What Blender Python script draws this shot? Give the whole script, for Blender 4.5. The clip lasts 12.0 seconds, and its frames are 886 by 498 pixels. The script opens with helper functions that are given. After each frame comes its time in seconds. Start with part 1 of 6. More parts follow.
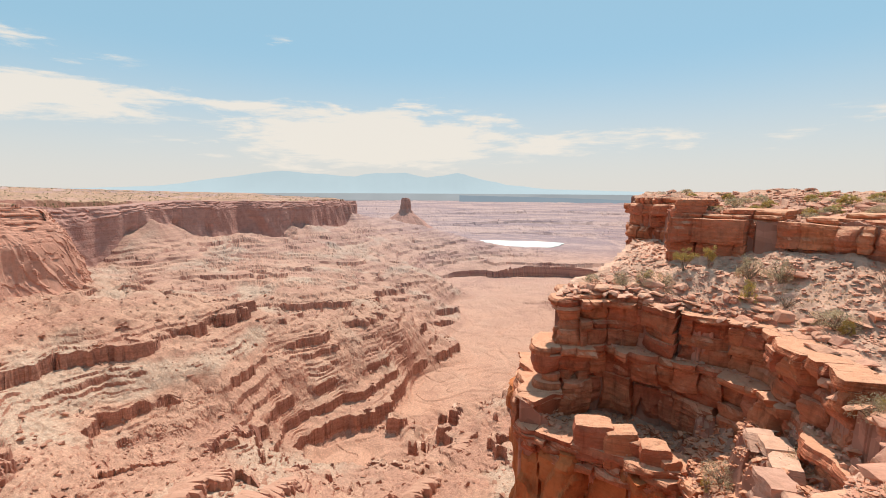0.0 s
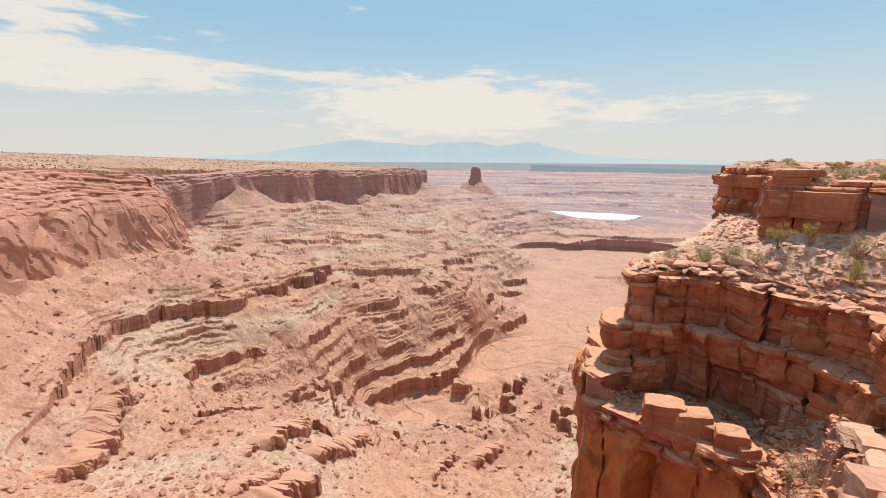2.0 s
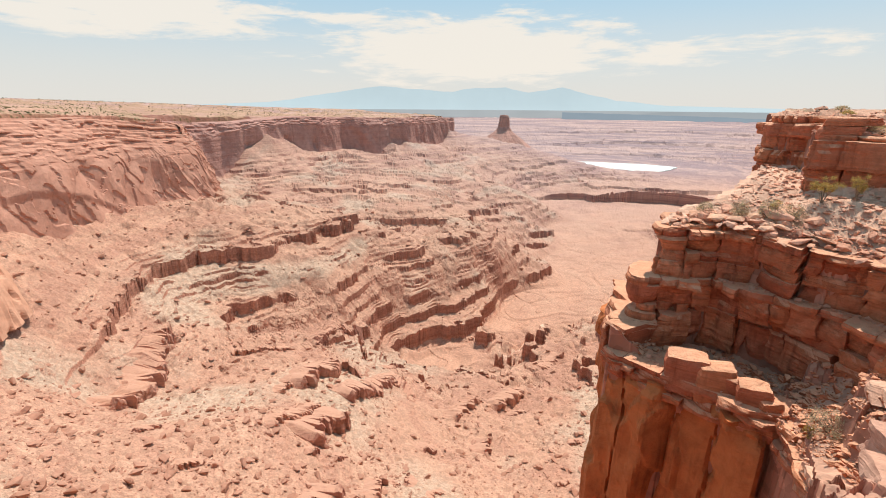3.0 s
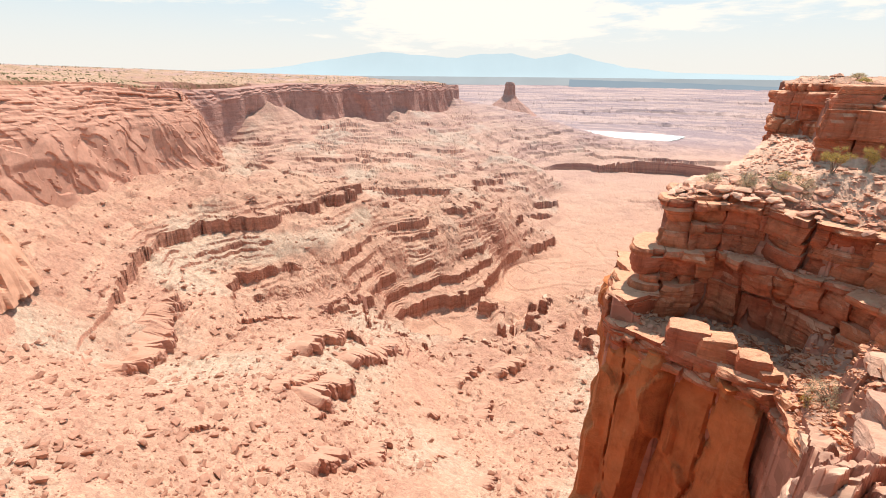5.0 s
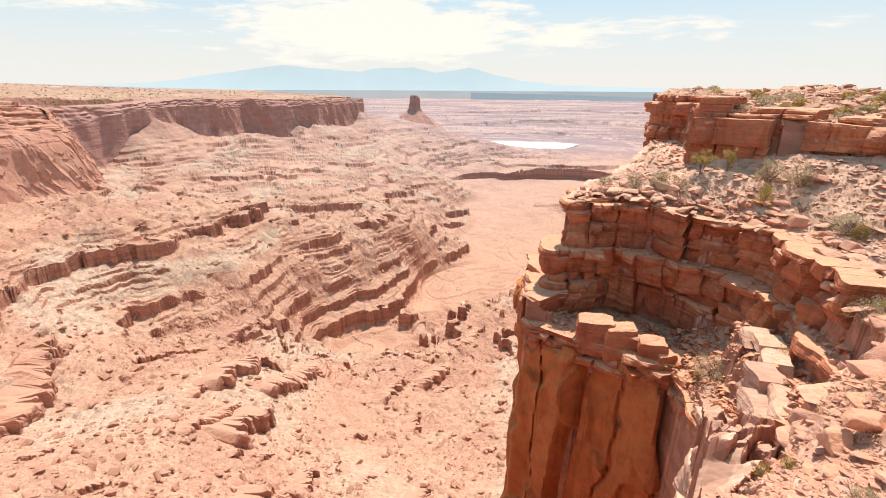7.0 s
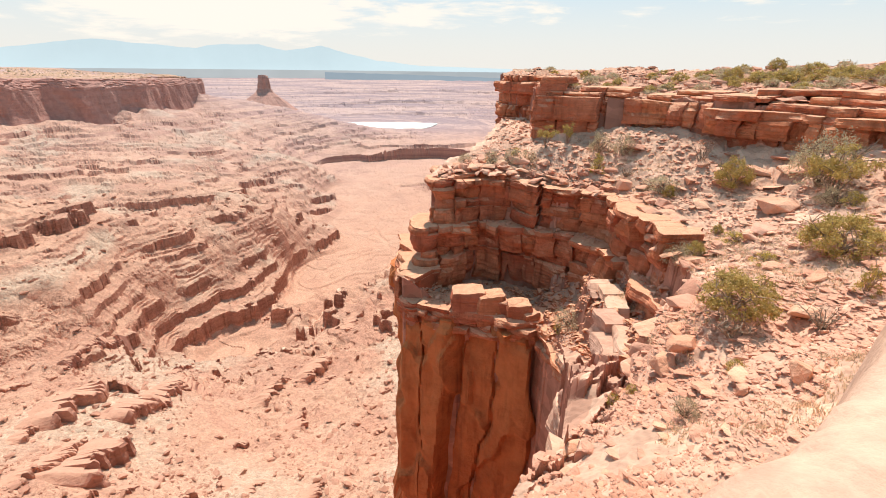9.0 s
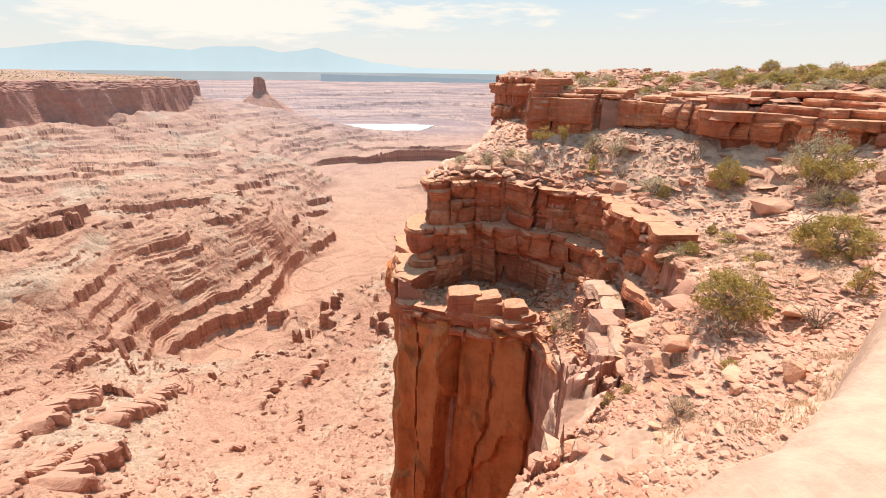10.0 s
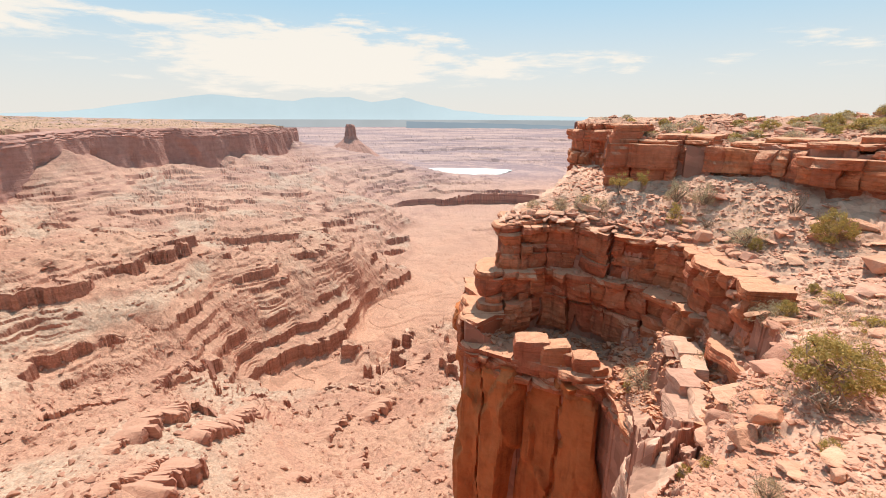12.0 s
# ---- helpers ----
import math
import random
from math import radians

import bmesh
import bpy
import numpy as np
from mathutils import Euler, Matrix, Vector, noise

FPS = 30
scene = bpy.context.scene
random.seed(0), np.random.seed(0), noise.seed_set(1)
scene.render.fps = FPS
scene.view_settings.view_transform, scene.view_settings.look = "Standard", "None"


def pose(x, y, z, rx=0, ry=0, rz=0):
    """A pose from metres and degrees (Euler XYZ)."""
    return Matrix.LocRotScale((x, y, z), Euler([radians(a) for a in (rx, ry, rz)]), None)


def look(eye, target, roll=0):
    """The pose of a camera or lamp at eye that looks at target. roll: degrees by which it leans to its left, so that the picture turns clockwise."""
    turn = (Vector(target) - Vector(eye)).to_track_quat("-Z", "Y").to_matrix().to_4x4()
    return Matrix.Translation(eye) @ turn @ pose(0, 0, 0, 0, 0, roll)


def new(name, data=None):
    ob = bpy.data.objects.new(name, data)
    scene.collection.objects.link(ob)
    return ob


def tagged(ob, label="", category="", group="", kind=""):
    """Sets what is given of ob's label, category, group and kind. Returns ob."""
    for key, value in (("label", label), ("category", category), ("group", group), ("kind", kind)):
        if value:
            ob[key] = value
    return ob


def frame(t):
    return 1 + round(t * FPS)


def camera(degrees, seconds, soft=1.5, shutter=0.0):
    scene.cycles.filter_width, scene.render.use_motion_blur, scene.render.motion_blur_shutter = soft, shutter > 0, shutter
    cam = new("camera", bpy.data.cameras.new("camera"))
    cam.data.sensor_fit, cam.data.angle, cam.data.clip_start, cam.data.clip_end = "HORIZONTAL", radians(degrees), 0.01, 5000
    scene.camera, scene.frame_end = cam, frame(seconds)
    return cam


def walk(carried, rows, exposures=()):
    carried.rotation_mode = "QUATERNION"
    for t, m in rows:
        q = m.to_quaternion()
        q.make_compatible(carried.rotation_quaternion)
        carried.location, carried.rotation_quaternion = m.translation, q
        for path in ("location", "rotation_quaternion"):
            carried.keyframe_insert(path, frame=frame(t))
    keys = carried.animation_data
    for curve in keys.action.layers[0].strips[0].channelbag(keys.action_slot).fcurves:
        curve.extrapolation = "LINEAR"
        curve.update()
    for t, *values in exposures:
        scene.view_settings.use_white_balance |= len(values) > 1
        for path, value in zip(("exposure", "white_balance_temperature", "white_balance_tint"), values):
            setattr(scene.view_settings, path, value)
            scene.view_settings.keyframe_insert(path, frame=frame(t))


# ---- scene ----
cam = camera(88.0, 12.0, soft=1.0)
# the handheld pan: seconds, place, pitch, roll, turn
PATH = [
    (0.0, -0.000, 0.000, 0.000, -7.33, -0.32, 0.00),
    (0.5, -0.002, -0.005, -0.005, -7.79, -0.34, 1.56),
    (1.0, 0.001, -0.013, -0.005, -8.57, -0.32, 3.72),
    (1.5, 0.001, -0.021, -0.009, -9.54, -0.39, 6.24),
    (2.0, -0.009, -0.034, -0.008, -11.14, -0.38, 8.62),
    (2.5, -0.014, -0.044, -0.008, -13.89, -0.32, 10.42),
    (3.0, -0.014, -0.034, -0.012, -17.35, -0.40, 11.88),
    (3.2, -0.014, -0.031, -0.011, -18.75, -0.42, 12.25),
    (4.8, -0.018, -0.016, -0.008, -21.33, -0.46, 12.44),
    (5.0, -0.019, -0.012, -0.007, -21.06, -0.47, 12.34),
    (5.5, -0.024, 0.002, -0.001, -20.20, -0.51, 11.88),
    (6.0, -0.027, 0.011, 0.001, -19.77, -0.47, 10.11),
    (6.5, -0.026, 0.028, 0.002, -19.46, -0.39, 6.23),
    (7.0, -0.022, 0.051, 0.004, -19.50, -0.31, 1.20),
    (7.5, -0.022, 0.064, -0.001, -20.06, -0.39, -4.29),
    (7.7, -0.022, 0.066, -0.003, -20.36, -0.42, -6.38),
    (9.3, -0.019, 0.060, -0.010, -21.62, -0.80, -16.80),
    (9.5, -0.017, 0.056, -0.012, -21.50, -0.80, -17.11),
    (10.0, 0.001, 0.032, -0.016, -21.37, -0.73, -16.24),
    (10.5, 0.035, 0.002, -0.008, -20.39, -0.56, -12.94),
    (11.0, 0.094, -0.024, 0.003, -18.86, -0.35, -9.94),
    (11.5, 0.173, -0.037, 0.008, -17.29, -0.29, -7.72),
    (12.0, 0.269, -0.038, 0.009, -16.18, -0.24, -6.46),
]
walk(cam, [(t, pose(x, y, z, 90 + pitch, 0, turn) @ pose(0, 0, 0, 0, 0, -roll)) for t, x, y, z, pitch, roll, turn in PATH],
     exposures=[(0.0, 0.0), (2.0, 0.0), (3.2, 0.1), (4.8, 0.34), (7.5, 0.3), (9.5, 0.27), (10.5, 0.24), (12.0, 0.16)])

# ---- light ----
SUN_AZ, SUN_EL = 16.0, 64.5
world = bpy.data.worlds.new("sky")
scene.world = world
world.use_nodes = True


def node(tree, kind, **inputs):
    n = tree.nodes.new(kind)
    for k, v in inputs.items():
        key = int(k[1:]) if k[0] == "i" and k[1:].isdigit() else k.replace("_", " ")
        if isinstance(v, bpy.types.NodeSocket):
            tree.links.new(v, n.inputs[key])
        else:
            n.inputs[key].default_value = v
    return n


def math_node(tree, op, a, b=0.0, c=0.0, clamp=False):
    n = node(tree, "ShaderNodeMath", i0=a, i1=b, i2=c)
    n.operation, n.use_clamp = op, clamp
    return n.outputs[0]


def mix_rgb(tree, fac, a, b, blend="MIX"):
    n = tree.nodes.new("ShaderNodeMix")
    n.data_type, n.blend_type = "RGBA", blend
    for key, v in ((0, fac), (6, a), (7, b)):
        if isinstance(v, bpy.types.NodeSocket):
            tree.links.new(v, n.inputs[key])
        else:
            n.inputs[key].default_value = v if key == 0 else (*v, 1)[:4]
    return n.outputs[2]


def ramp(tree, fac, stops, smooth=True):
    n = node(tree, "ShaderNodeMapRange", Value=fac)
    n.interpolation_type = "SMOOTHSTEP" if smooth else "LINEAR"
    for key, v in zip(("From Min", "From Max", "To Min", "To Max"), stops):
        n.inputs[key].default_value = v
    return n.outputs[0]


def build_sky():
    tree = world.node_tree
    tree.nodes.clear()
    out = tree.nodes.new("ShaderNodeOutputWorld")
    sky = tree.nodes.new("ShaderNodeTexSky")
    sky.sky_type, sky.sun_disc = "NISHITA", False
    sky.sun_elevation, sky.sun_rotation = radians(SUN_EL), radians(SUN_AZ)
    sky.altitude, sky.air_density, sky.dust_density, sky.ozone_density = 1800, 1.0, 1.5, 1.0
    way = tree.nodes.new("ShaderNodeTexCoord").outputs["Generated"]
    xyz = node(tree, "ShaderNodeSeparateXYZ", Vector=way)
    x, y, z = xyz.outputs
    az = math_node(tree, "ARCTAN2", x, y)
    el = math_node(tree, "ARCSINE", z)
    # cloud streets: long in bearing, thin in height
    flat = node(tree, "ShaderNodeCombineXYZ", X=math_node(tree, "MULTIPLY", az, 5.0), Y=math_node(tree, "MULTIPLY", el, 26.0))
    puffs = node(tree, "ShaderNodeTexNoise", Vector=flat.outputs[0], Scale=1.5, Detail=9.0, Roughness=0.6, Distortion=0.3).outputs[0]
    wisps = node(tree, "ShaderNodeTexNoise", Vector=flat.outputs[0], Scale=5.0, Detail=6.0, Roughness=0.65).outputs[0]

    def bank(a0, e0, wa, we, k):
        da = math_node(tree, "DIVIDE", math_node(tree, "SUBTRACT", az, radians(a0)), radians(wa))
        de = math_node(tree, "DIVIDE", math_node(tree, "SUBTRACT", el, radians(e0)), radians(we))
        d2 = math_node(tree, "ADD", math_node(tree, "MULTIPLY", da, da), math_node(tree, "MULTIPLY", de, de))
        return math_node(tree, "MULTIPLY", math_node(tree, "EXPONENT", math_node(tree, "MULTIPLY", d2, -1.0)), k)
    mask = None
    for b in ((-8, 6.0, 17, 3.5, 1.35), (-45, 8.5, 18, 2.4, 1.1), (-24, 9.0, 8, 1.1, 0.75), (-48, 12.5, 12, 1.6, 0.75),
              (16, 5.5, 14, 1.4, 0.8), (-26, 3.6, 3, 0.6, 0.5), (-19, 16.0, 2.5, 0.5, 0.45), (45, 6, 16, 2.0, 0.45)):
        m = bank(*b)
        mask = m if mask is None else math_node(tree, "MAXIMUM", mask, m)
    dens = math_node(tree, "ADD", mask, math_node(tree, "MULTIPLY", math_node(tree, "SUBTRACT", puffs, 0.5), 2.2))
    dens = math_node(tree, "ADD", dens, math_node(tree, "MULTIPLY", math_node(tree, "SUBTRACT", wisps, 0.5), 0.5))
    cover = ramp(tree, dens, (0.32, 0.78, 0.0, 0.92))
    cover = math_node(tree, "MULTIPLY", cover, ramp(tree, mask, (0.04, 0.3, 0.0, 1.0)))
    low = ramp(tree, el, (radians(-1), radians(16), 0.96, 0.0))
    veil = mix_rgb(tree, 0.72, sky.outputs[0], (2.75, 4.75, 5.75))
    clear = mix_rgb(tree, low, veil, HAZE_SKY)
    colour = mix_rgb(tree, cover, clear, CLOUD)
    bg = node(tree, "ShaderNodeBackground", Color=colour, Strength=SKY)
    tree.links.new(bg.outputs[0], out.inputs[0])


SKY, HAZE_SKY, CLOUD = 0.13, (5.75, 5.5, 5.1), (6.7, 6.25, 5.6)
build_sky()
sun = new("sun", bpy.data.lights.new("sun", "SUN"))
sun.data.energy, sun.data.angle, sun.data.color = 5.0, radians(0.55), (1.0, 0.905, 0.785)
sun_way = Vector((math.sin(radians(SUN_AZ)) * math.cos(radians(SUN_EL)), math.cos(radians(SUN_AZ)) * math.cos(radians(SUN_EL)), math.sin(radians(SUN_EL))))
sun.matrix_world = look(tuple(sun_way * 50), (0, 0, 0))


# ---- noise ----
def hash2(ix, iy, seed):
    h = (ix.astype(np.int64) * 374761393 + iy.astype(np.int64) * 668265263 + seed * 974634567) & 0xFFFFFFFF
    h = ((h ^ (h >> 13)) * 1274126177) & 0xFFFFFFFF
    return ((h ^ (h >> 16)) & 0xFFFF) / 65535.0


def vnoise(x, y, seed=0):
    """Smooth value noise, -1 to 1."""
    x, y = np.asarray(x, float), np.asarray(y, float)
    ix, iy = np.floor(x), np.floor(y)
    fx, fy = x - ix, y - iy
    fx, fy = fx * fx * (3 - 2 * fx), fy * fy * (3 - 2 * fy)
    a, b = hash2(ix, iy, seed), hash2(ix + 1, iy, seed)
    c, d = hash2(ix, iy + 1, seed), hash2(ix + 1, iy + 1, seed)
    return 2 * (a + (b - a) * fx + (c - a) * fy + (a - b - c + d) * fx * fy) - 1


def fbm(x, y, octaves=4, seed=0, gain=0.5):
    total, amp = 0.0, 1.0
    for i in range(octaves):
        ca, sa = math.cos(0.6 * i), math.sin(0.6 * i)
        total = total + amp * vnoise((ca * x - sa * y) * 2 ** i + 17.3 * i, (sa * x + ca * y) * 2 ** i - 9.1 * i, seed + i)
        amp *= gain
    return total


def sstep(a, b, v):
    u = np.clip((v - a) / (b - a), 0, 1)
    return u * u * (3 - 2 * u)


# ---- materials ----
def rock_material(name, lit, dark, grain, bands=0.0, band_size=1.0, bump=0.3, varnish=0.0, rough=0.92, streak=0.0, top_tone=None):
    """Sandstone: two tones mottled at two scales, thin level beds, dark varnish in hanging streaks, grainy relief. grain: metres."""
    m = bpy.data.materials.new(name)
    m.use_nodes = True
    t = m.node_tree
    bsdf = t.nodes["Principled BSDF"]
    bsdf.inputs["Roughness"].default_value = rough
    bsdf.inputs["Specular IOR Level"].default_value = 0.15
    pos = t.nodes.new("ShaderNodeNewGeometry").outputs["Position"]
    big = node(t, "ShaderNodeTexNoise", Vector=pos, Scale=0.12 / grain, Detail=6.0, Roughness=0.6).outputs[0]
    fine = node(t, "ShaderNodeTexNoise", Vector=pos, Scale=1.3 / grain, Detail=5.0, Roughness=0.65).outputs[0]
    colour = mix_rgb(t, ramp(t, big, (0.32, 0.68, 0.0, 1.0)), lit, dark)
    colour = mix_rgb(t, ramp(t, fine, (0.35, 0.75, 0.0, 0.45)), colour, [c * 0.55 for c in dark])
    rnd = t.nodes.new("ShaderNodeObjectInfo").outputs["Random"]
    tint = node(t, "ShaderNodeHueSaturation", Hue=ramp(t, rnd, (0, 1, 0.494, 0.503), False), Value=ramp(t, rnd, (0, 1, 0.88, 1.06), False), Color=colour)
    colour = tint.outputs[0]
    xyz = node(t, "ShaderNodeSeparateXYZ", Vector=pos)
    height = fine
    if bands:
        warp = math_node(t, "MULTIPLY_ADD", big, 1.5 * band_size, xyz.outputs[2])
        lay = node(t, "ShaderNodeCombineXYZ", X=math_node(t, "MULTIPLY", xyz.outputs[0], 0.03 / band_size), Y=math_node(t, "MULTIPLY", xyz.outputs[1], 0.03 / band_size),
                   Z=math_node(t, "DIVIDE", warp, band_size))
        beds = node(t, "ShaderNodeTexNoise", Vector=lay.outputs[0], Scale=1.0, Detail=4.0, Roughness=0.7).outputs[0]
        colour = mix_rgb(t, math_node(t, "MULTIPLY", ramp(t, beds, (0.4, 0.65, 0, 1)), bands), colour, [c * 0.6 for c in dark])
        height = math_node(t, "ADD", fine, math_node(t, "MULTIPLY", beds, 1.2))
    if streak:
        lay = node(t, "ShaderNodeCombineXYZ", X=math_node(t, "DIVIDE", xyz.outputs[0], streak), Y=math_node(t, "DIVIDE", xyz.outputs[1], streak),
                   Z=math_node(t, "DIVIDE", xyz.outputs[2], streak * 9))
        run = node(t, "ShaderNodeTexNoise", Vector=lay.outputs[0], Scale=1.0, Detail=5.0, Roughness=0.6).outputs[0]
        colour = mix_rgb(t, math_node(t, "MULTIPLY", ramp(t, run, (0.5, 0.72, 0, 1)), varnish), colour, (0.055, 0.022, 0.014))
    # Upward faces take another tone: settled debris, and painted sunlight on CAPROCK tops.
    if top_tone:
        up = node(t, "ShaderNodeSeparateXYZ", Vector=t.nodes.new("ShaderNodeNewGeometry").outputs["True Normal"]).outputs[2]
        lies = math_node(t, "MULTIPLY", ramp(t, up, (0.5, 0.8, 0.0, 0.95)), ramp(t, fine, (0.3, 0.6, 1.0, 0.75)))
        colour = mix_rgb(t, lies, colour, top_tone)
    t.links.new(colour, bsdf.inputs["Base Color"])
    b = node(t, "ShaderNodeBump", Strength=bump, Distance=grain * 0.6, Height=height)
    t.links.new(b.outputs[0], bsdf.inputs["Normal"])
    return m


def plain_material(name, colour, rough=0.9, noise_scale=8.0, spread=0.35, spec=0.2, emit=0.0, thin=0.0):
    m = bpy.data.materials.new(name)
    m.use_nodes = True
    t = m.node_tree
    bsdf = t.nodes["Principled BSDF"]
    bsdf.inputs["Roughness"].default_value = rough
    bsdf.inputs["Specular IOR Level"].default_value = spec
    pos = t.nodes.new("ShaderNodeNewGeometry").outputs["Position"]
    n = node(t, "ShaderNodeTexNoise", Vector=pos, Scale=noise_scale, Detail=4.0).outputs[0]
    isl = t.nodes.new("ShaderNodeNewGeometry").outputs["Random Per Island"]
    f = math_node(t, "ADD", ramp(t, n, (0.3, 0.7, 0, 0.6)), math_node(t, "MULTIPLY", isl, 0.4))
    c = mix_rgb(t, f, [v * (1 - spread) for v in colour], [min(1, v * (1 + spread)) for v in colour])
    t.links.new(c, bsdf.inputs["Base Color"])
    if thin:
        glow = node(t, "ShaderNodeBsdfTranslucent", Color=c)
        both = node(t, "ShaderNodeMixShader", i0=thin, i1=bsdf.outputs[0], i2=glow.outputs[0])
        t.links.new(both.outputs[0], t.nodes["Material Output"].inputs[0])
    # Haze painted on a backdrop: base darkened, same colour made to glow.
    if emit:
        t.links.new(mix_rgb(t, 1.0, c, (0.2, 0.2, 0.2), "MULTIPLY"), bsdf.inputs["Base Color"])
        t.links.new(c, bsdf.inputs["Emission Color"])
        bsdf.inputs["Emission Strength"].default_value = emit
    return m


def ground_material():
    """The canyon's sheet: talus, grey shale, sand, ledges; tone is an attribute: x shale, y scrub, z pale sand."""
    m = bpy.data.materials.new("canyon_ground")
    m.use_nodes = True
    t = m.node_tree
    bsdf = t.nodes["Principled BSDF"]
    bsdf.inputs["Roughness"].default_value = 0.95
    bsdf.inputs["Specular IOR Level"].default_value = 0.1
    geo = t.nodes.new("ShaderNodeNewGeometry")
    pos = geo.outputs["Position"]
    att = t.nodes.new("ShaderNodeAttribute")
    att.attribute_name = "tone"
    tone = node(t, "ShaderNodeSeparateXYZ", Vector=att.outputs["Vector"]).outputs
    size = t.nodes.new("ShaderNodeAttribute")
    size.attribute_name = "grain"
    far = t.nodes.new("ShaderNodeAttribute")
    far.attribute_name = "mudstone_haze"
    big = node(t, "ShaderNodeTexNoise", Vector=pos, Scale=0.02, Detail=8.0, Roughness=0.62).outputs[0]
    mid = node(t, "ShaderNodeTexNoise", Vector=pos, Scale=0.35, Detail=6.0, Roughness=0.7).outputs[0]
    fine = node(t, "ShaderNodeTexNoise", Vector=pos, Scale=3.0, Detail=6.0, Roughness=0.7).outputs[0]
    xyz = node(t, "ShaderNodeSeparateXYZ", Vector=pos).outputs
    lay = node(t, "ShaderNodeCombineXYZ", X=math_node(t, "MULTIPLY", xyz[0], 0.002), Y=math_node(t, "MULTIPLY", xyz[1], 0.002), Z=math_node(t, "MULTIPLY", xyz[2], 0.16))
    beds = node(t, "ShaderNodeTexNoise", Vector=lay.outputs[0], Scale=1.0, Detail=5.0, Roughness=0.7).outputs[0]
    talus = mix_rgb(t, ramp(t, big, (0.35, 0.65, 0, 1)), (0.555, 0.33, 0.235), (0.485, 0.275, 0.195))
    talus = mix_rgb(t, ramp(t, beds, (0.46, 0.58, 0, 0.6)), talus, (0.445, 0.232, 0.168))
    shale = mix_rgb(t, ramp(t, mid, (0.35, 0.7, 0, 1)), (0.53, 0.405, 0.31), (0.50, 0.33, 0.24))
    c = mix_rgb(t, tone[0], talus, shale)
    sand = mix_rgb(t, ramp(t, fine, (0.3, 0.7, 0, 1)), (0.60, 0.35, 0.247), (0.52, 0.285, 0.197))
    c = mix_rgb(t, tone[2], c, sand)
    c = mix_rgb(t, ramp(t, tone[2], (1.02, 1.2, 0.0, 0.85)), c, (0.72, 0.48, 0.36))
    up = node(t, "ShaderNodeSeparateXYZ", Vector=geo.outputs["True Normal"]).outputs[2]
    steep = ramp(t, up, (0.35, 0.62, 1.0, 0.0))
    c = mix_rgb(t, steep, c, mix_rgb(t, ramp(t, beds, (0.4, 0.6, 0, 1)), (0.51, 0.255, 0.18), (0.40, 0.185, 0.13)))
    # Purple-grey bed stripes, blended in by distance: haze painted into the ground.
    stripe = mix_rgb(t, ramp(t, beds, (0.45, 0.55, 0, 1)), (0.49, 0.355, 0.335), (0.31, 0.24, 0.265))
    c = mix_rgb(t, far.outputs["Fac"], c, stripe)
    spots = node(t, "ShaderNodeTexVoronoi", Vector=pos, Scale=0.16).outputs["Distance"]
    c = mix_rgb(t, math_node(t, "MULTIPLY", tone[1], 0.5), c, (0.43, 0.285, 0.19))
    bush = math_node(t, "MULTIPLY", tone[1], ramp(t, spots, (0.25, 0.42, 1.0, 0.0)))
    c = mix_rgb(t, bush, c, (0.13, 0.125, 0.055))
    c = mix_rgb(t, ramp(t, mid, (0.5, 0.72, 0.0, 0.26)), c, (0.42, 0.21, 0.135))
    c = mix_rgb(t, ramp(t, fine, (0.52, 0.75, 0.0, 0.26)), c, (0.42, 0.21, 0.135))
    for s, lo, hi in ((0.55, 0.84, 1.12), (1.9, 0.8, 1.14)):
        cell = node(t, "ShaderNodeTexVoronoi", Vector=pos, Scale=s).outputs["Color"]
        k = ramp(t, node(t, "ShaderNodeSeparateColor", Color=cell).outputs[0], (0, 1, lo, hi), False)
        c = node(t, "ShaderNodeHueSaturation", Value=k, Color=c).outputs[0]
    t.links.new(c, bsdf.inputs["Base Color"])
    grit = node(t, "ShaderNodeTexNoise", Vector=pos, Scale=9.0, Detail=5.0, Roughness=0.7).outputs[0]
    h = math_node(t, "ADD", math_node(t, "MULTIPLY", mid, size.outputs["Fac"]), math_node(t, "MULTIPLY", fine, 0.3))
    h = math_node(t, "ADD", h, math_node(t, "MULTIPLY", grit, 0.12))
    for s, k in ((0.5, 0.45), (1.7, 0.3)):
        lump = node(t, "ShaderNodeTexVoronoi", Vector=pos, Scale=s).outputs["Distance"]
        h = math_node(t, "SUBTRACT", h, math_node(t, "MULTIPLY", math_node(t, "MULTIPLY", lump, k), size.outputs["Fac"]))
    b = node(t, "ShaderNodeBump", Strength=0.42, Distance=math_node(t, "MULTIPLY_ADD", size.outputs["Fac"], 0.6, 0.12), Height=h)
    t.links.new(b.outputs[0], bsdf.inputs["Normal"])
    return m


GROUND = ground_material()
WINGATE = rock_material("sheer_sandstone", (0.62, 0.225, 0.082), (0.48, 0.145, 0.05), 1.2, bump=0.5, varnish=0.38, streak=0.6)
# Upward faces get a pale dust colour that also paints sunlit tops.
CAPROCK = rock_material("bedded_sandstone", (0.71, 0.275, 0.148), (0.54, 0.175, 0.086), 0.5, bands=0.36, band_size=0.2, bump=0.7, varnish=0.42, streak=0.45, top_tone=(0.72, 0.385, 0.245))
BOULDER = rock_material("boulder_sandstone", (0.76, 0.43, 0.30), (0.65, 0.325, 0.21), 0.5, bump=0.5)
PALEROCK = rock_material("pale_sandstone", (0.74, 0.455, 0.335), (0.63, 0.35, 0.24), 0.5, bands=0.1, band_size=0.09, bump=0.45)
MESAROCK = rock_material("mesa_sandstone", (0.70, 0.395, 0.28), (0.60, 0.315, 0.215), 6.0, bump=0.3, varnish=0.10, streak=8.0)
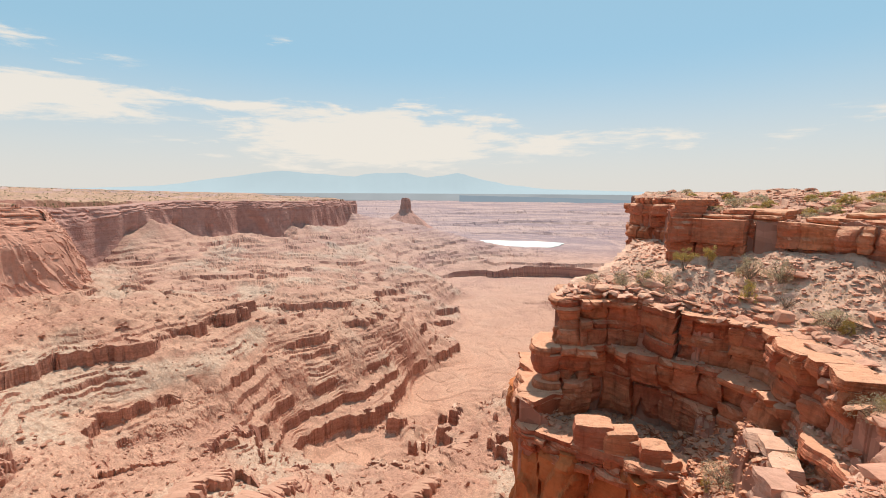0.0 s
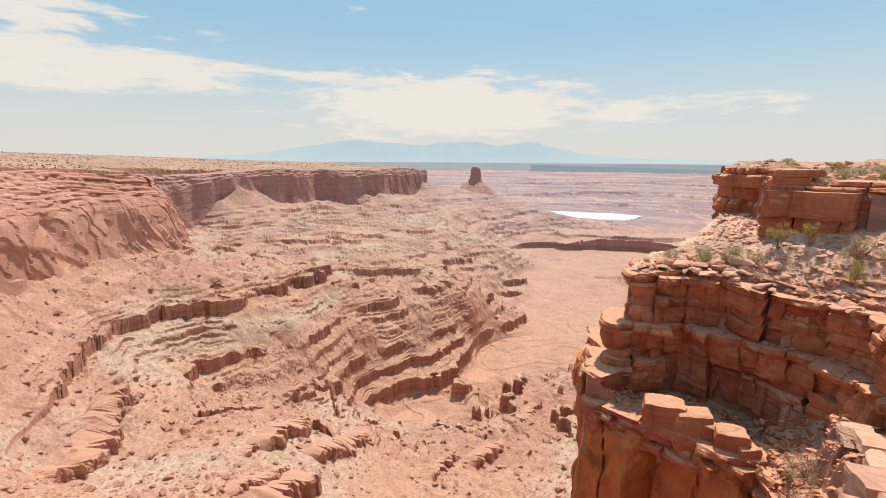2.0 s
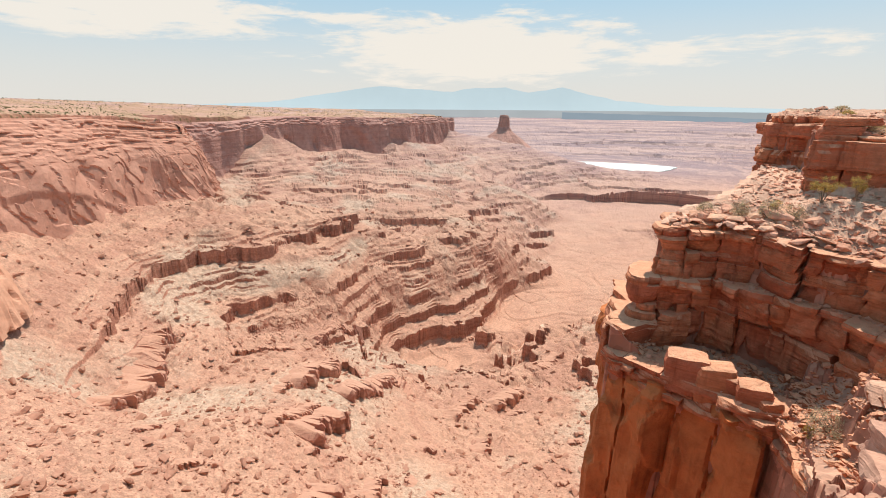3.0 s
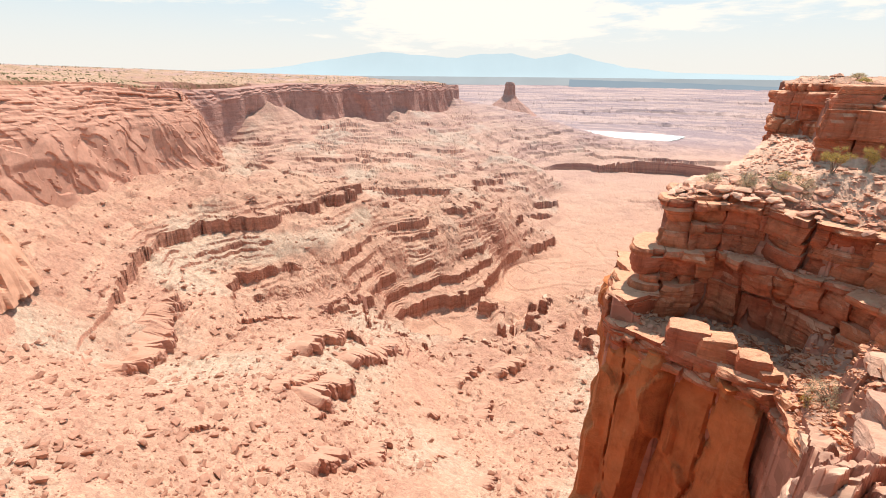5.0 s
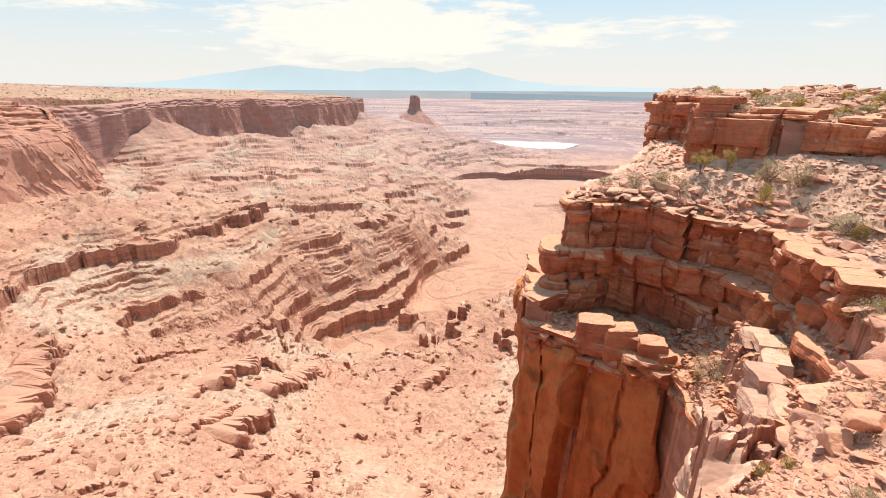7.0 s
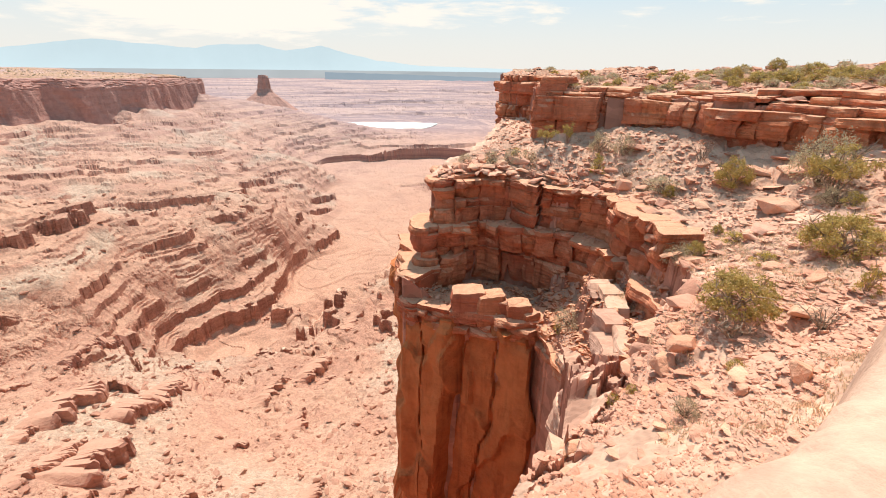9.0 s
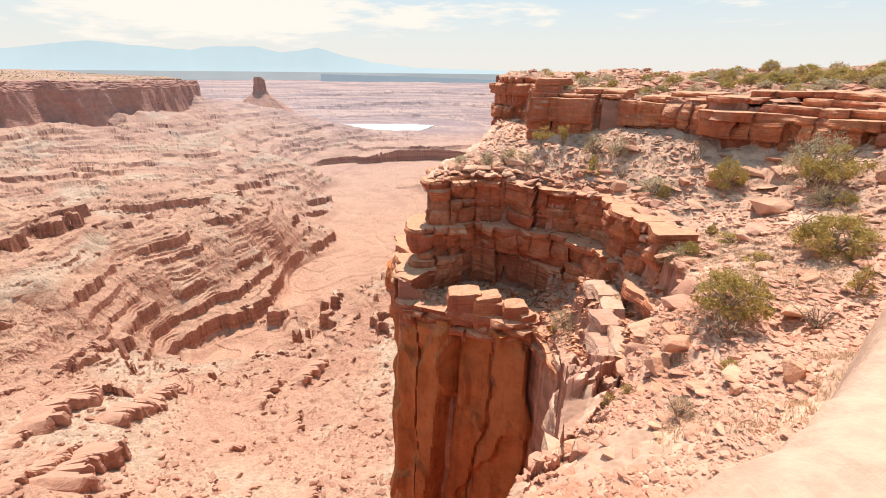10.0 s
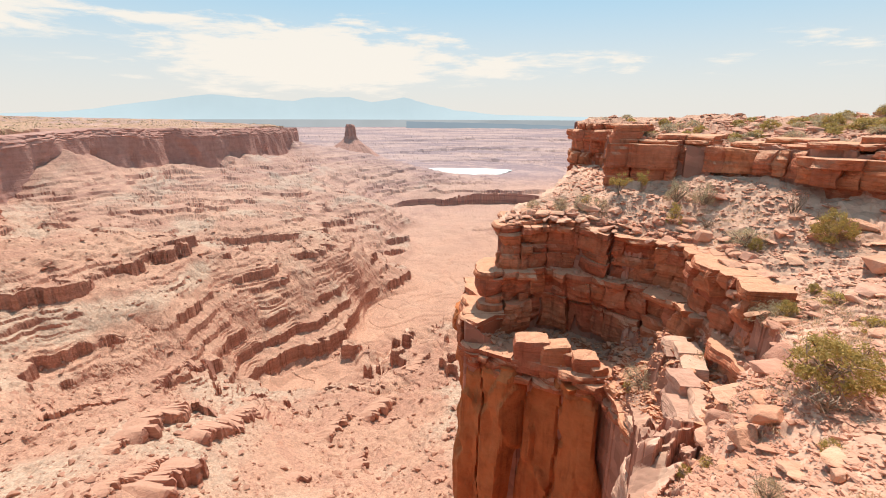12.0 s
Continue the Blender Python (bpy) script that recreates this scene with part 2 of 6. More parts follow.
# Greyer, bluer mesa sandstone: distance haze painted into the rock colour.
HAZEROCK = rock_material("hazed_mesa_sandstone", (0.56, 0.33, 0.27), (0.48, 0.26, 0.21), 14.0, bands=0.25, band_size=7.0, bump=0.4, varnish=0.08, streak=14.0)
LEAF = plain_material("juniper_leaf", (0.48, 0.345, 0.115), 0.7, thin=0.4)
SAGE = plain_material("sage_leaf", (0.52, 0.42, 0.27), 0.8, thin=0.4)
TWIG = plain_material("grey_twig", (0.30, 0.21, 0.15), 0.9)


# ---- mesh helpers ----
def mesh_from(name, verts, faces, material, smooth=False):
    me = bpy.data.meshes.new(name)
    verts, faces = np.asarray(verts, np.float32), np.asarray(faces, np.int32)
    n, k = faces.shape
    me.vertices.add(len(verts))
    me.vertices.foreach_set("co", verts.ravel())
    me.loops.add(n * k)
    me.loops.foreach_set("vertex_index", faces.ravel())
    me.polygons.add(n)
    me.polygons.foreach_set("loop_start", np.arange(0, n * k, k, dtype=np.int32))
    me.polygons.foreach_set("loop_total", np.full(n, k, np.int32))
    me.polygons.foreach_set("use_smooth", np.full(n, smooth))
    me.update(calc_edges=True)
    me.materials.append(material)
    return me


def grid_faces(rows, cols, flip=False):
    i = np.arange(rows - 1)[:, None] * cols + np.arange(cols - 1)[None, :]
    f = np.stack([i, i + 1, i + cols + 1, i + cols], -1).reshape(-1, 4)
    return f[:, ::-1] if flip else f


def polar(az, r):
    a = np.radians(az)
    return r * np.sin(a), r * np.cos(a)


def spline_surface(points):
    """A thin-plate surface through (bearing, distance, height) guides, over bearing and log of distance."""
    p = np.array(points, float)
    u = np.stack([np.radians(p[:, 0]), np.log(p[:, 1])], -1)

    def kern(d2):
        return np.where(d2 > 1e-12, 0.5 * d2 * np.log(np.maximum(d2, 1e-12)), 0)
    n = len(p)
    A = np.zeros((n + 3, n + 3))
    A[:n, :n] = kern(((u[:, None] - u[None]) ** 2).sum(-1)) + 1e-4 * np.eye(n)
    A[:n, n] = A[n, :n] = 1
    A[:n, n + 1:], A[n + 1:, :n] = u, u.T
    w = np.linalg.solve(A, np.concatenate([p[:, 2], np.zeros(3)]))

    def surface(az, r):
        ua, ur = np.radians(np.asarray(az, float)), np.log(np.asarray(r, float))
        out = w[n] + w[n + 1] * ua + w[n + 2] * ur
        for (a, b), k in zip(u, w[:n]):
            out = out + k * kern((ua - a) ** 2 + (ur - b) ** 2)
        return out
    return surface


def line_distance(x, y, line):
    """Signed distance to an open line; positive on its left hand."""
    best, sign = np.full(x.shape, 1e9), np.ones(x.shape)
    pts = np.array(line, float)
    for (x0, y0), (x1, y1) in zip(pts[:-1], pts[1:]):
        dx, dy = x1 - x0, y1 - y0
        u = np.clip(((x - x0) * dx + (y - y0) * dy) / (dx * dx + dy * dy), 0, 1)
        d = np.hypot(x - x0 - u * dx, y - y0 - u * dy)
        s = np.where(dx * (y - y0) - dy * (x - x0) > 0, 1.0, -1.0)
        near = d < best - 1e-6
        best, sign = np.where(near, d, best), np.where(near, s, sign)
    return best * sign


# ---- the relief ----
def dip(az, r):
    """How far the beds of the far wall sink towards the east."""
    return 45 * sstep(-30, 0, az) * sstep(780, 1150, r)


def bed_line(level, *ways):
    """Guides along one bed: its level, then bearing and angle below the eye of places on its brink."""
    out = []
    for az, down in ways:
        r = 600.0
        for _ in range(12):
            r = (-level + float(dip(np.array(az), np.array(r)))) / math.tan(radians(down))
        out.append((az, r, level - float(dip(np.array(az), np.array(r)))))
    return out


# guides: bearing from the first view (degrees, right positive), metres away, height against the eye
FOOT = [(-66, 300, -108), (-59, 376, -112), (-55, 500, -111), (-51, 555, -113), (-46.9, 625, -117), (-42.8, 680, -121), (-37.8, 740, -124), (-37, 1130, -122),
        (-33.5, 1180, -97), (-31, 1250, -91), (-28.3, 1310, -108), (-22.5, 1465, -127), (-20.7, 1505, -142), (-17.1, 1625, -115), (-14.3, 1800, -145), (-11, 2100, -133), (-4.7, 2250, -150), (-2, 2330, -190)]
WHITE_BED = bed_line(-158, (-22.6, 13.1), (-26.8, 14.5), (-30.9, 15.3), (-35.5, 16.35), (-41.9, 16.6), (-47.8, 18.5)) + bed_line(-176, (-44.6, 22.7), (-48.8, 25.6), (-51.7, 27.7))
SPUR_BEDS = (bed_line(-200, (-8.2, 13.94), (-13, 15.86), (-16.4, 18.1), (-19.3, 18.7), (-24.3, 21.2), (-32.1, 22.5), (-38.7, 22.6)) + bed_line(-206, (-19.4, 14.05), (-16.5, 14.5), (-12.2, 14.9))
             + bed_line(-245, (1.4, 14.6), (-2.5, 17.0), (-4.4, 19.2), (-7.1, 20.7)) + bed_line(-267, (-11.6, 25.2), (-16.6, 26.7), (-19.8, 27.5)))
FLOOR_EDGE = bed_line(-296, (3.4, 16.2), (2.3, 18.7), (-3.9, 23.2), (-5.2, 26.3), (-13.4, 29.5), (-16.7, 30.6))
WALL_BEDS = (bed_line(-132, (-19.6, 5.94), (-15.2, 5.83), (-10.6, 5.69), (-6.4, 4.96), (-2, 4.63)) + bed_line(-143, (-37, 7.54), (-33, 7.63), (-29.8, 7.44), (-27.4, 6.6), (-21.3, 6.6), (-14.9, 6.5))
             + bed_line(-168, (-31.8, 10.05), (-22.5, 9.8), (-15.8, 9.5), (-11.4, 9.0)) + bed_line(-188, (-18.1, 12.8), (-15, 12.5), (-11.2, 11.9), (-8.6, 10.35), (-1.8, 10.5)))
FLOOR = [(-3.5, 702, -297), (-6.2, 532, -289), (-13.4, 416, -268), (3.6, 787, -299), (0.5, 601, -294), (8.9, 690, -300), (9.9, 1010, -303), (6, 1200, -304),
         (2.7, 1400, -306), (12.2, 1470, -308), (0.3, 1600, -306), (9.2, 1640, -306), (17.7, 1670, -306), (22, 1830, -306), (30, 1900, -304), (20, 1500, -308), (5, 2500, -291), (16, 2500, -291)]
HEAD = [(-10.8, 319, -250), (-2.6, 383, -262), (2.5, 467, -277), (-31, 229, -185), (-26, 256, -205), (-35.2, 241, -175), (-29.3, 314, -198), (-23.9, 339, -217), (-15.9, 343, -245),
        (-62, 228, -120), (-55, 176, -130), (-64.7, 155, -110), (-44.6, 154, -150), (-29, 159, -175), (-10.5, 174, -200), (9.3, 203, -215), (-60, 332, -122),
        (9, 393, -257), (-60, 50, -95), (-20, 50, -110), (10, 50, -110), (40, 60, -120), (40, 400, -180)]
FAR = [(-1, 2900, -291), (10, 3300, -262), (-10, 3300, -240), (10, 4500, -115), (25, 4500, -115), (-5, 4500, -115), (-30, 4500, -110), (25, 3300, -262)]


def tabled(surface, az0=-80.0, az1=92.0, r0=40.0, r1=5200.0, na=560, nr=420):
    """The surface read from a fine table, which is quicker for many points."""
    A, L = np.linspace(az0, az1, na), np.linspace(math.log(r0), math.log(r1), nr)
    T = surface(*np.meshgrid(A, np.exp(L)))

    def read(az, r):
        u = np.clip((np.asarray(az, float) - az0) / (az1 - az0) * (na - 1), 0, na - 1.001)
        v = np.clip((np.log(np.asarray(r, float)) - math.log(r0)) / math.log(r1 / r0) * (nr - 1), 0, nr - 1.001)
        i, j = u.astype(int), v.astype(int)
        fu, fv = u - i, v - j
        return (T[j, i] * (1 - fu) + T[j, i + 1] * fu) * (1 - fv) + (T[j + 1, i] * (1 - fu) + T[j + 1, i + 1] * fu) * fv
    return read


canyon_base = tabled(spline_surface(FOOT + WHITE_BED + SPUR_BEDS + FLOOR_EDGE + WALL_BEDS + FLOOR + HEAD + FAR))

# the rim of the two mesas, from near to far
RIM = [polar(a, r) for a, r in ((-75, 210), (-66, 285), (-59, 372), (-57.5, 455), (-55, 495), (-48.7, 585), (-43.4, 672), (-38.6, 735), (-38.6, 800), (-41.5, 900), (-40, 1050), (-37, 1120),
                                (-33, 1190), (-30, 1280), (-26.5, 1330), (-24, 1440), (-21.5, 1485), (-18, 1600), (-16, 1650), (-14, 1830), (-12, 1990), (-10.5, 2140), (-12.5, 2400), (-19, 3000), (-22, 4950))]


# level beds of hard rock in the canyon wall: level of the brink, height of the cliff
NEAR_BEDS = ((-284, 17), (-264, 11), (-245, 14), (-229, 5), (-214, 6), (-200, 11), (-187, 3), (-176, 8), (-158, 13), (-146, 2), (-134, 2), (-121, 2), (-104, 2))
FAR_BEDS = ((-284, 9), (-268, 8), (-252, 9), (-238, 7), (-226, 6), (-214, 8), (-203, 6), (-188, 10), (-178, 5), (-168, 7.5), (-160, 4), (-151, 4), (-143, 6.5), (-132, 9), (-121, 3), (-108, 3))
FINE_BEDS = tuple((-296 + 6.4 * i, 3.2 + 2.0 * ((i * 3) % 4) / 3) for i in range(30))
THIN_BEDS = tuple((-296 + 5.3 * i, 1.6 + 1.6 * ((i * 7) % 5) / 4) for i in range(36))


def stepped(h, beds, run=0.3):
    """A smooth slope turned into treads, sheer faces and talus at the given beds."""
    at, to = [-330.0], [-330.0]
    for level, tall in beds:
        at += [level - run, level + run]
        to += [level - 0.55 * tall, level + 0.45 * tall]
    return np.interp(h, at + [-60.0], to + [-60.0])


# single ledges of hard rock: height, then bearing and distance along the brink, downhill on the right hand
SLOPE_LEDGES = [
    (11, ((-37.8, 708), (-34.9, 730), (-31.8, 753))), (8, ((-23.5, 445), (-19.7, 464), (-17.2, 460))),
    (13, ((-32.0, 299), (-29.3, 323), (-26.9, 346), (-23.1, 342))), (11, ((-25.7, 295), (-20.8, 335), (-19.1, 364), (-15.5, 359))),
    (13, ((-31.5, 231), (-27.6, 263), (-25.4, 274))), (7, ((-35.7, 236), (-32.1, 260), (-29.3, 282))), (10, ((-52.6, 297), (-49.4, 323), (-46.5, 378), (-44.4, 394))),
    (11, ((-9.8, 321), (-6.7, 363))), (10, ((-4.2, 346), (-1.0, 378), (0.3, 373))), (9, ((1.5, 449), (4.7, 488))),
]
HEAD_LEDGES = [
    (6, ((-29.4, 418), (-26.4, 446), (-22.6, 470))), (7, ((-39.5, 389), (-37.0, 388), (-32.2, 412))), (8, ((-21, 400), (-17.5, 425), (-14.5, 428))),
    (10, ((-32.2, 165), (-30.0, 173), (-28.5, 185), (-27.9, 193))), (6, ((-27.7, 176), (-25.1, 185), (-24.0, 190), (-22.7, 184))), (7, ((-22.3, 187), (-21.3, 198), (-20.5, 212))),
    (6, ((-19.7, 208), (-18.2, 215))), (4, ((-40.0, 174), (-38.3, 171), (-36.4, 170))), (7, ((-14.9, 260), (-13.8, 266), (-12.7, 271))), (8, ((-5.6, 278), (-5.1, 291), (-4.5, 303))),
    (5, ((3.0, 360), (3.7, 375))), (6, ((-34.5, 294), (-33.2, 301), (-32.3, 306))), (4, ((4.8, 245), (7.5, 251))),
]
SMALL_LEDGES = [
    (4, ((-14.1, 203), (-12.6, 209), (-11.3, 216))), (6, ((-3.7, 351), (-2.5, 358))), (6, ((-2.0, 339), (0.4, 349))), (4, ((-16.9, 228), (-17.3, 211))), (5, ((-28.0, 220), (-25.9, 231))),
    (3, ((6.5, 302), (9.0, 311))), (4, ((-47.5, 195), (-44.9, 199), (-42.4, 196))), (4, ((-51.1, 228), (-48.2, 235), (-46.0, 228))), (5, ((-4.9, 186), (-3.1, 199))), (4, ((-31.2, 220), (-29.9, 226))),
]
FAR_LEDGES = [
    (36, ((0.6, 1590), (5, 1612), (8, 1640), (13, 1655), (17.5, 1680), (22.5, 1830), (28, 1900))), (15, ((6, 1720), (9, 1760), (14, 1760), (18, 1800), (23, 1950), (28, 2000))),
    (12, ((3, 3080), (9, 3120), (15, 3050), (26, 3150))), (16, ((-6, 3500), (2, 3420), (10, 3500), (26, 3480))), (16, ((-8, 3900), (4, 3850), (14, 3950), (26, 3900))),
]
LEDGES = SLOPE_LEDGES[:1] + FAR_LEDGES
OUTCROPS = SLOPE_LEDGES[2:] + HEAD_LEDGES + SMALL_LEDGES


# dry washes on the canyon floor
WASHES = [((-6.67, 441), (-4.41, 472), (-1.41, 536), (0.34, 561), (1.82, 570), (2.89, 581), (2.46, 596), (4.24, 611), (5.06, 623), (6.3, 635), (7.67, 647), (8.4, 669), (8.87, 686), (10.48, 708), (11.11, 730), (12.26, 752), (13.74, 783), (15.38, 838), (15.8, 889)),
          ((-1.41, 536), (-3.52, 558), (-5.53, 580), (-4.88, 638), (-2.01, 710)), ((8.87, 686), (9.26, 755), (7.65, 831), (6.47, 890), (7.94, 974), (10.35, 1058))]


def brink_noise(x, y, size):
    """How far a ledge's brink strays from its plan line: bays, spurs and square-cut joints."""
    return size * (1.0 * fbm(x / (size * 7), y / (size * 7), 3, 23) + 0.45 * np.round(2 * vnoise(x / (size * 2.2), y / (size * 2.2), 24)) / 2)


def ledge_distance(x, y, line):
    """Signed distance to a brink (uphill positive), and how far past its ends."""
    best, sign, past = np.full(x.shape, 1e9), np.ones(x.shape), np.zeros(x.shape)
    pts = np.array(line, float)
    for i, ((x0, y0), (x1, y1)) in enumerate(zip(pts[:-1], pts[1:])):
        dx, dy = x1 - x0, y1 - y0
        size = math.hypot(dx, dy)
        raw = ((x - x0) * dx + (y - y0) * dy) / size
        u = np.clip(raw, 0, size)
        d = np.hypot(x - x0 - u * dx / size, y - y0 - u * dy / size)
        over = np.where((i == 0) & (raw < 0), -raw, np.where((i == len(pts) - 2) & (raw > size), raw - size, 0.0))
        near = d < best - 1e-6
        best, past = np.where(near, d, best), np.where(near, np.where(over > 0, d, 0.0), past)
        sign = np.where(near, np.where(dx * (y - y0) - dy * (x - x0) > 0, 1.0, -1.0), sign)
    return best * sign, past


def ledge_strength(x, y, height):
    w = height * 4 + 15
    return np.clip(0.58 + 0.75 * fbm(x / w, y / w + height, 3, 27), 0.0 if height > 9 else 0.4, 1.05)


def cut_ledges(az, r, x, y, h):
    for height, plan in LEDGES:
        a0, a1, r0, r1 = min(p[0] for p in plan), max(p[0] for p in plan), min(p[1] for p in plan), max(p[1] for p in plan)
        far = plan[0][1] > 1500
        wide = (60 if far else 16) * height
        side = math.degrees(wide / r0)
        m = (az > a0 - side) & (az < a1 + side) & (r > r0 - wide) & (r < r1 + wide)
        if not m.any():
            continue
        xs, ys = x[m], y[m]
        d, past = ledge_distance(xs, ys, [polar(*p) for p in plan])
        d = d + brink_noise(xs, ys, (0.8 if far else 0.35) * height)
        k = height * np.maximum(ledge_strength(xs, ys, height), 0.6 if far else 0.0) * np.exp(-(past / ((4 if far else 1.2) * height)) ** 2)
        if far:
            k = k * sstep(-1.5, 2.5, az[m])
        up = (1.0 if far else 0.5) * np.exp(-np.maximum(d, 0) / (10 * height))
        down = (0.0 if far else -0.5) * np.exp(np.minimum(d, 0) / (8 * height))
        if far:
            rise = sstep(-0.6, 0.6, d)
        else:
            gap = 0.3 * height
            d2 = d - gap * (0.5 + 1.2 * sstep(-0.6, 0.6, fbm(xs / 17, ys / 17, 2, 33))) + 1.5 * vnoise(xs / 5, ys / 5, 34)
            d3 = d - gap * (1.2 + 2.0 * sstep(-0.6, 0.6, fbm(xs / 13, ys / 13, 2, 36))) + 1.5 * vnoise(xs / 4, ys / 4, 37)
            rise = 0.62 * sstep(-0.6, 0.6, d) + 0.22 * sstep(-0.6, 0.6, d2) + 0.16 * sstep(-0.6, 0.6, d3)
            k = k * np.clip(1.0 + 0.6 * fbm(xs / 14, ys / 14, 2, 38), 0.4, 1.3)
        h[m] += k * (down + (up - down) * rise)
    return h


# near ground, by bearing: caprock line, rim of the terrace, outer edge of the lower shelf, near rim, slab edge
def cap_line(az):
    return np.interp(az, [20, 22.3, 23.5, 25.4, 26.5, 35, 41, 44, 49, 57, 61, 75], [40, 38, 35.5, 34.5, 30, 28.9, 27.9, 27.2, 26.7, 25.8, 24.8, 24])


def rim_line(az):
    return np.interp(az, [14, 21.3, 28.7, 36.3, 38.3, 39.8, 43.7, 46.2], [25.3, 26.2, 25.2, 24.3, 23.2, 21.6, 18.8, 16.7])


def near_rim(az):
    return np.interp(az, [8, 20, 25.9, 28.5, 34.7, 40, 42.5, 43.7, 46.2], [1.5, 5.5, 6.5, 7.4, 9.2, 11.2, 13.3, 15.2, 16.8])


def shelf_edge(az):
    return np.interp(az, [9, 12, 18.5, 28.9, 32, 36, 40, 44], [22.6, 22.4, 21.6, 20.5, 18.5, 16.5, 14.5, 15.2])


def slab_edge(az):
    return np.interp(az, [-180, 9, 14, 17, 22, 26, 37.6, 51, 60.6, 62.9, 63.7, 66, 70, 80], [1.2, 1.2, 1.5, 1.66, 1.55, 1.35, 1.70, 2.28, 3.05, 3.75, 6.1, 9, 12, 14])


TERRACE = [(14.6, 25.3, -5.85), (21.3, 26.2, -5.4), (28.7, 25.4, -5.7), (36.3, 24.3, -6.0), (39.8, 21.6, -6.2), (43.7, 18.8, -6.7), (46.2, 16.7, -6.7), (43.7, 15.2, -7.5), (42.5, 13.3, -7.9),
           (40, 11.2, -8.3), (34.7, 9.2, -8.4), (28.5, 7.4, -8.0), (25.9, 6.5, -7.6), (48.3, 10.1, -6.4), (50.7, 12.8, -5.1), (55.4, 12.7, -5.9), (51.8, 23.2, -5.3),
           (26.9, 29.7, -4.0), (35.3, 28.6, -3.5), (40.5, 27.6, -3.6), (43.8, 27, -3.7), (49.3, 26.4, -3.9), (57.3, 25.5, -3.1), (60.7, 24.5, -2.9), (30, 4, -6.2), (60, 18, -4.5), (65, 12, -4.6), (55, 5, -5.4),
           (70, 20, -3.2), (18, 34, -4.5), (50, 3, -5.2)]
terrace_base = spline_surface(TERRACE)


# the cove between the terrace's rim and the near rim: bearing, distance, height
COVE = [(28, 22.5, -12.3), (30.5, 21.6, -12.0), (32, 19.5, -11.7), (35.3, 19.3, -11.0), (34.7, 17.0, -11.1), (37, 21.5, -10.2), (38.5, 20.3, -9.7), (41, 19.2, -9.2), (44, 17.4, -8.9), (46.3, 16.3, -8.4), (37.5, 17.2, -10.8),
        (40, 16.6, -10.2), (42, 15.2, -9.6), (44.5, 15.2, -8.9), (39, 14.6, -9.8), (36, 14.2, -9.3), (34.6, 13.2, -9.6), (36, 12, -8.9), (37, 10.6, -8.6), (40, 12.4, -8.5), (43.6, 12.6, -7.9), (46.6, 13.4, -7.3), (33, 9.0, -8.5)]
cove_base = tabled(spline_surface(COVE), 24.0, 52.0, 5.0, 30.0, 120, 120)
FIN = [polar(a, q) for a, q in ((34.6, 20.6), (35.6, 19.9), (37.2, 18.7), (39.6, 17.1), (40.4, 16.4))]


def joint_blocks(x, y, size, seed):
    """A random value for each joint block of a cracked rock, -1 to 1, and how near its crack is."""
    u, v = (0.77 * x + 0.64 * y) / size, (-0.64 * x + 0.77 * y) / (size * 0.55)
    best, second, value = np.full(x.shape, 9.0), np.full(x.shape, 9.0), np.zeros(x.shape)
    for i in (-1, 0, 1):
        for j in (-1, 0, 1):
            cu, cv = np.floor(u) + i, np.floor(v) + j
            d = np.hypot(cu + 0.15 + 0.7 * hash2(cu, cv, seed) - u, cv + 0.15 + 0.7 * hash2(cu, cv, seed + 1) - v)
            near = d < best
            second = np.where(near, best, np.minimum(second, d))
            value = np.where(near, 2 * hash2(cu, cv, seed + 2) - 1, value)
            best = np.minimum(best, d)
    return value, second - best


def cove_height(az, r, x, y):
    big, crack = joint_blocks(x, y, 1.5, 91)
    small, chink = joint_blocks(x, y, 0.55, 95)
    sand = sstep(-0.1, 0.35, fbm(x * 0.5, y * 0.5, 2, 98) + 0.8 * np.exp(-(((az - 33) / 2.6) ** 2 + ((r - 19) / 2.2) ** 2)))
    h = cove_base(az, r) + (1 - sand) * (0.75 * big + 0.28 * small - 0.35 * sstep(0.12, 0.0, crack) - 0.12 * sstep(0.1, 0.0, chink)) + 0.1 * fbm(x * 2, y * 2, 3, 99)
    fin = np.abs(line_distance(x, y, FIN) + 0.25 * fbm(x * 1.1, y * 1.1, 2, 97))
    return h + 1.5 * sstep(0.55, 0.2, fin) * (0.8 + 0.35 * big)


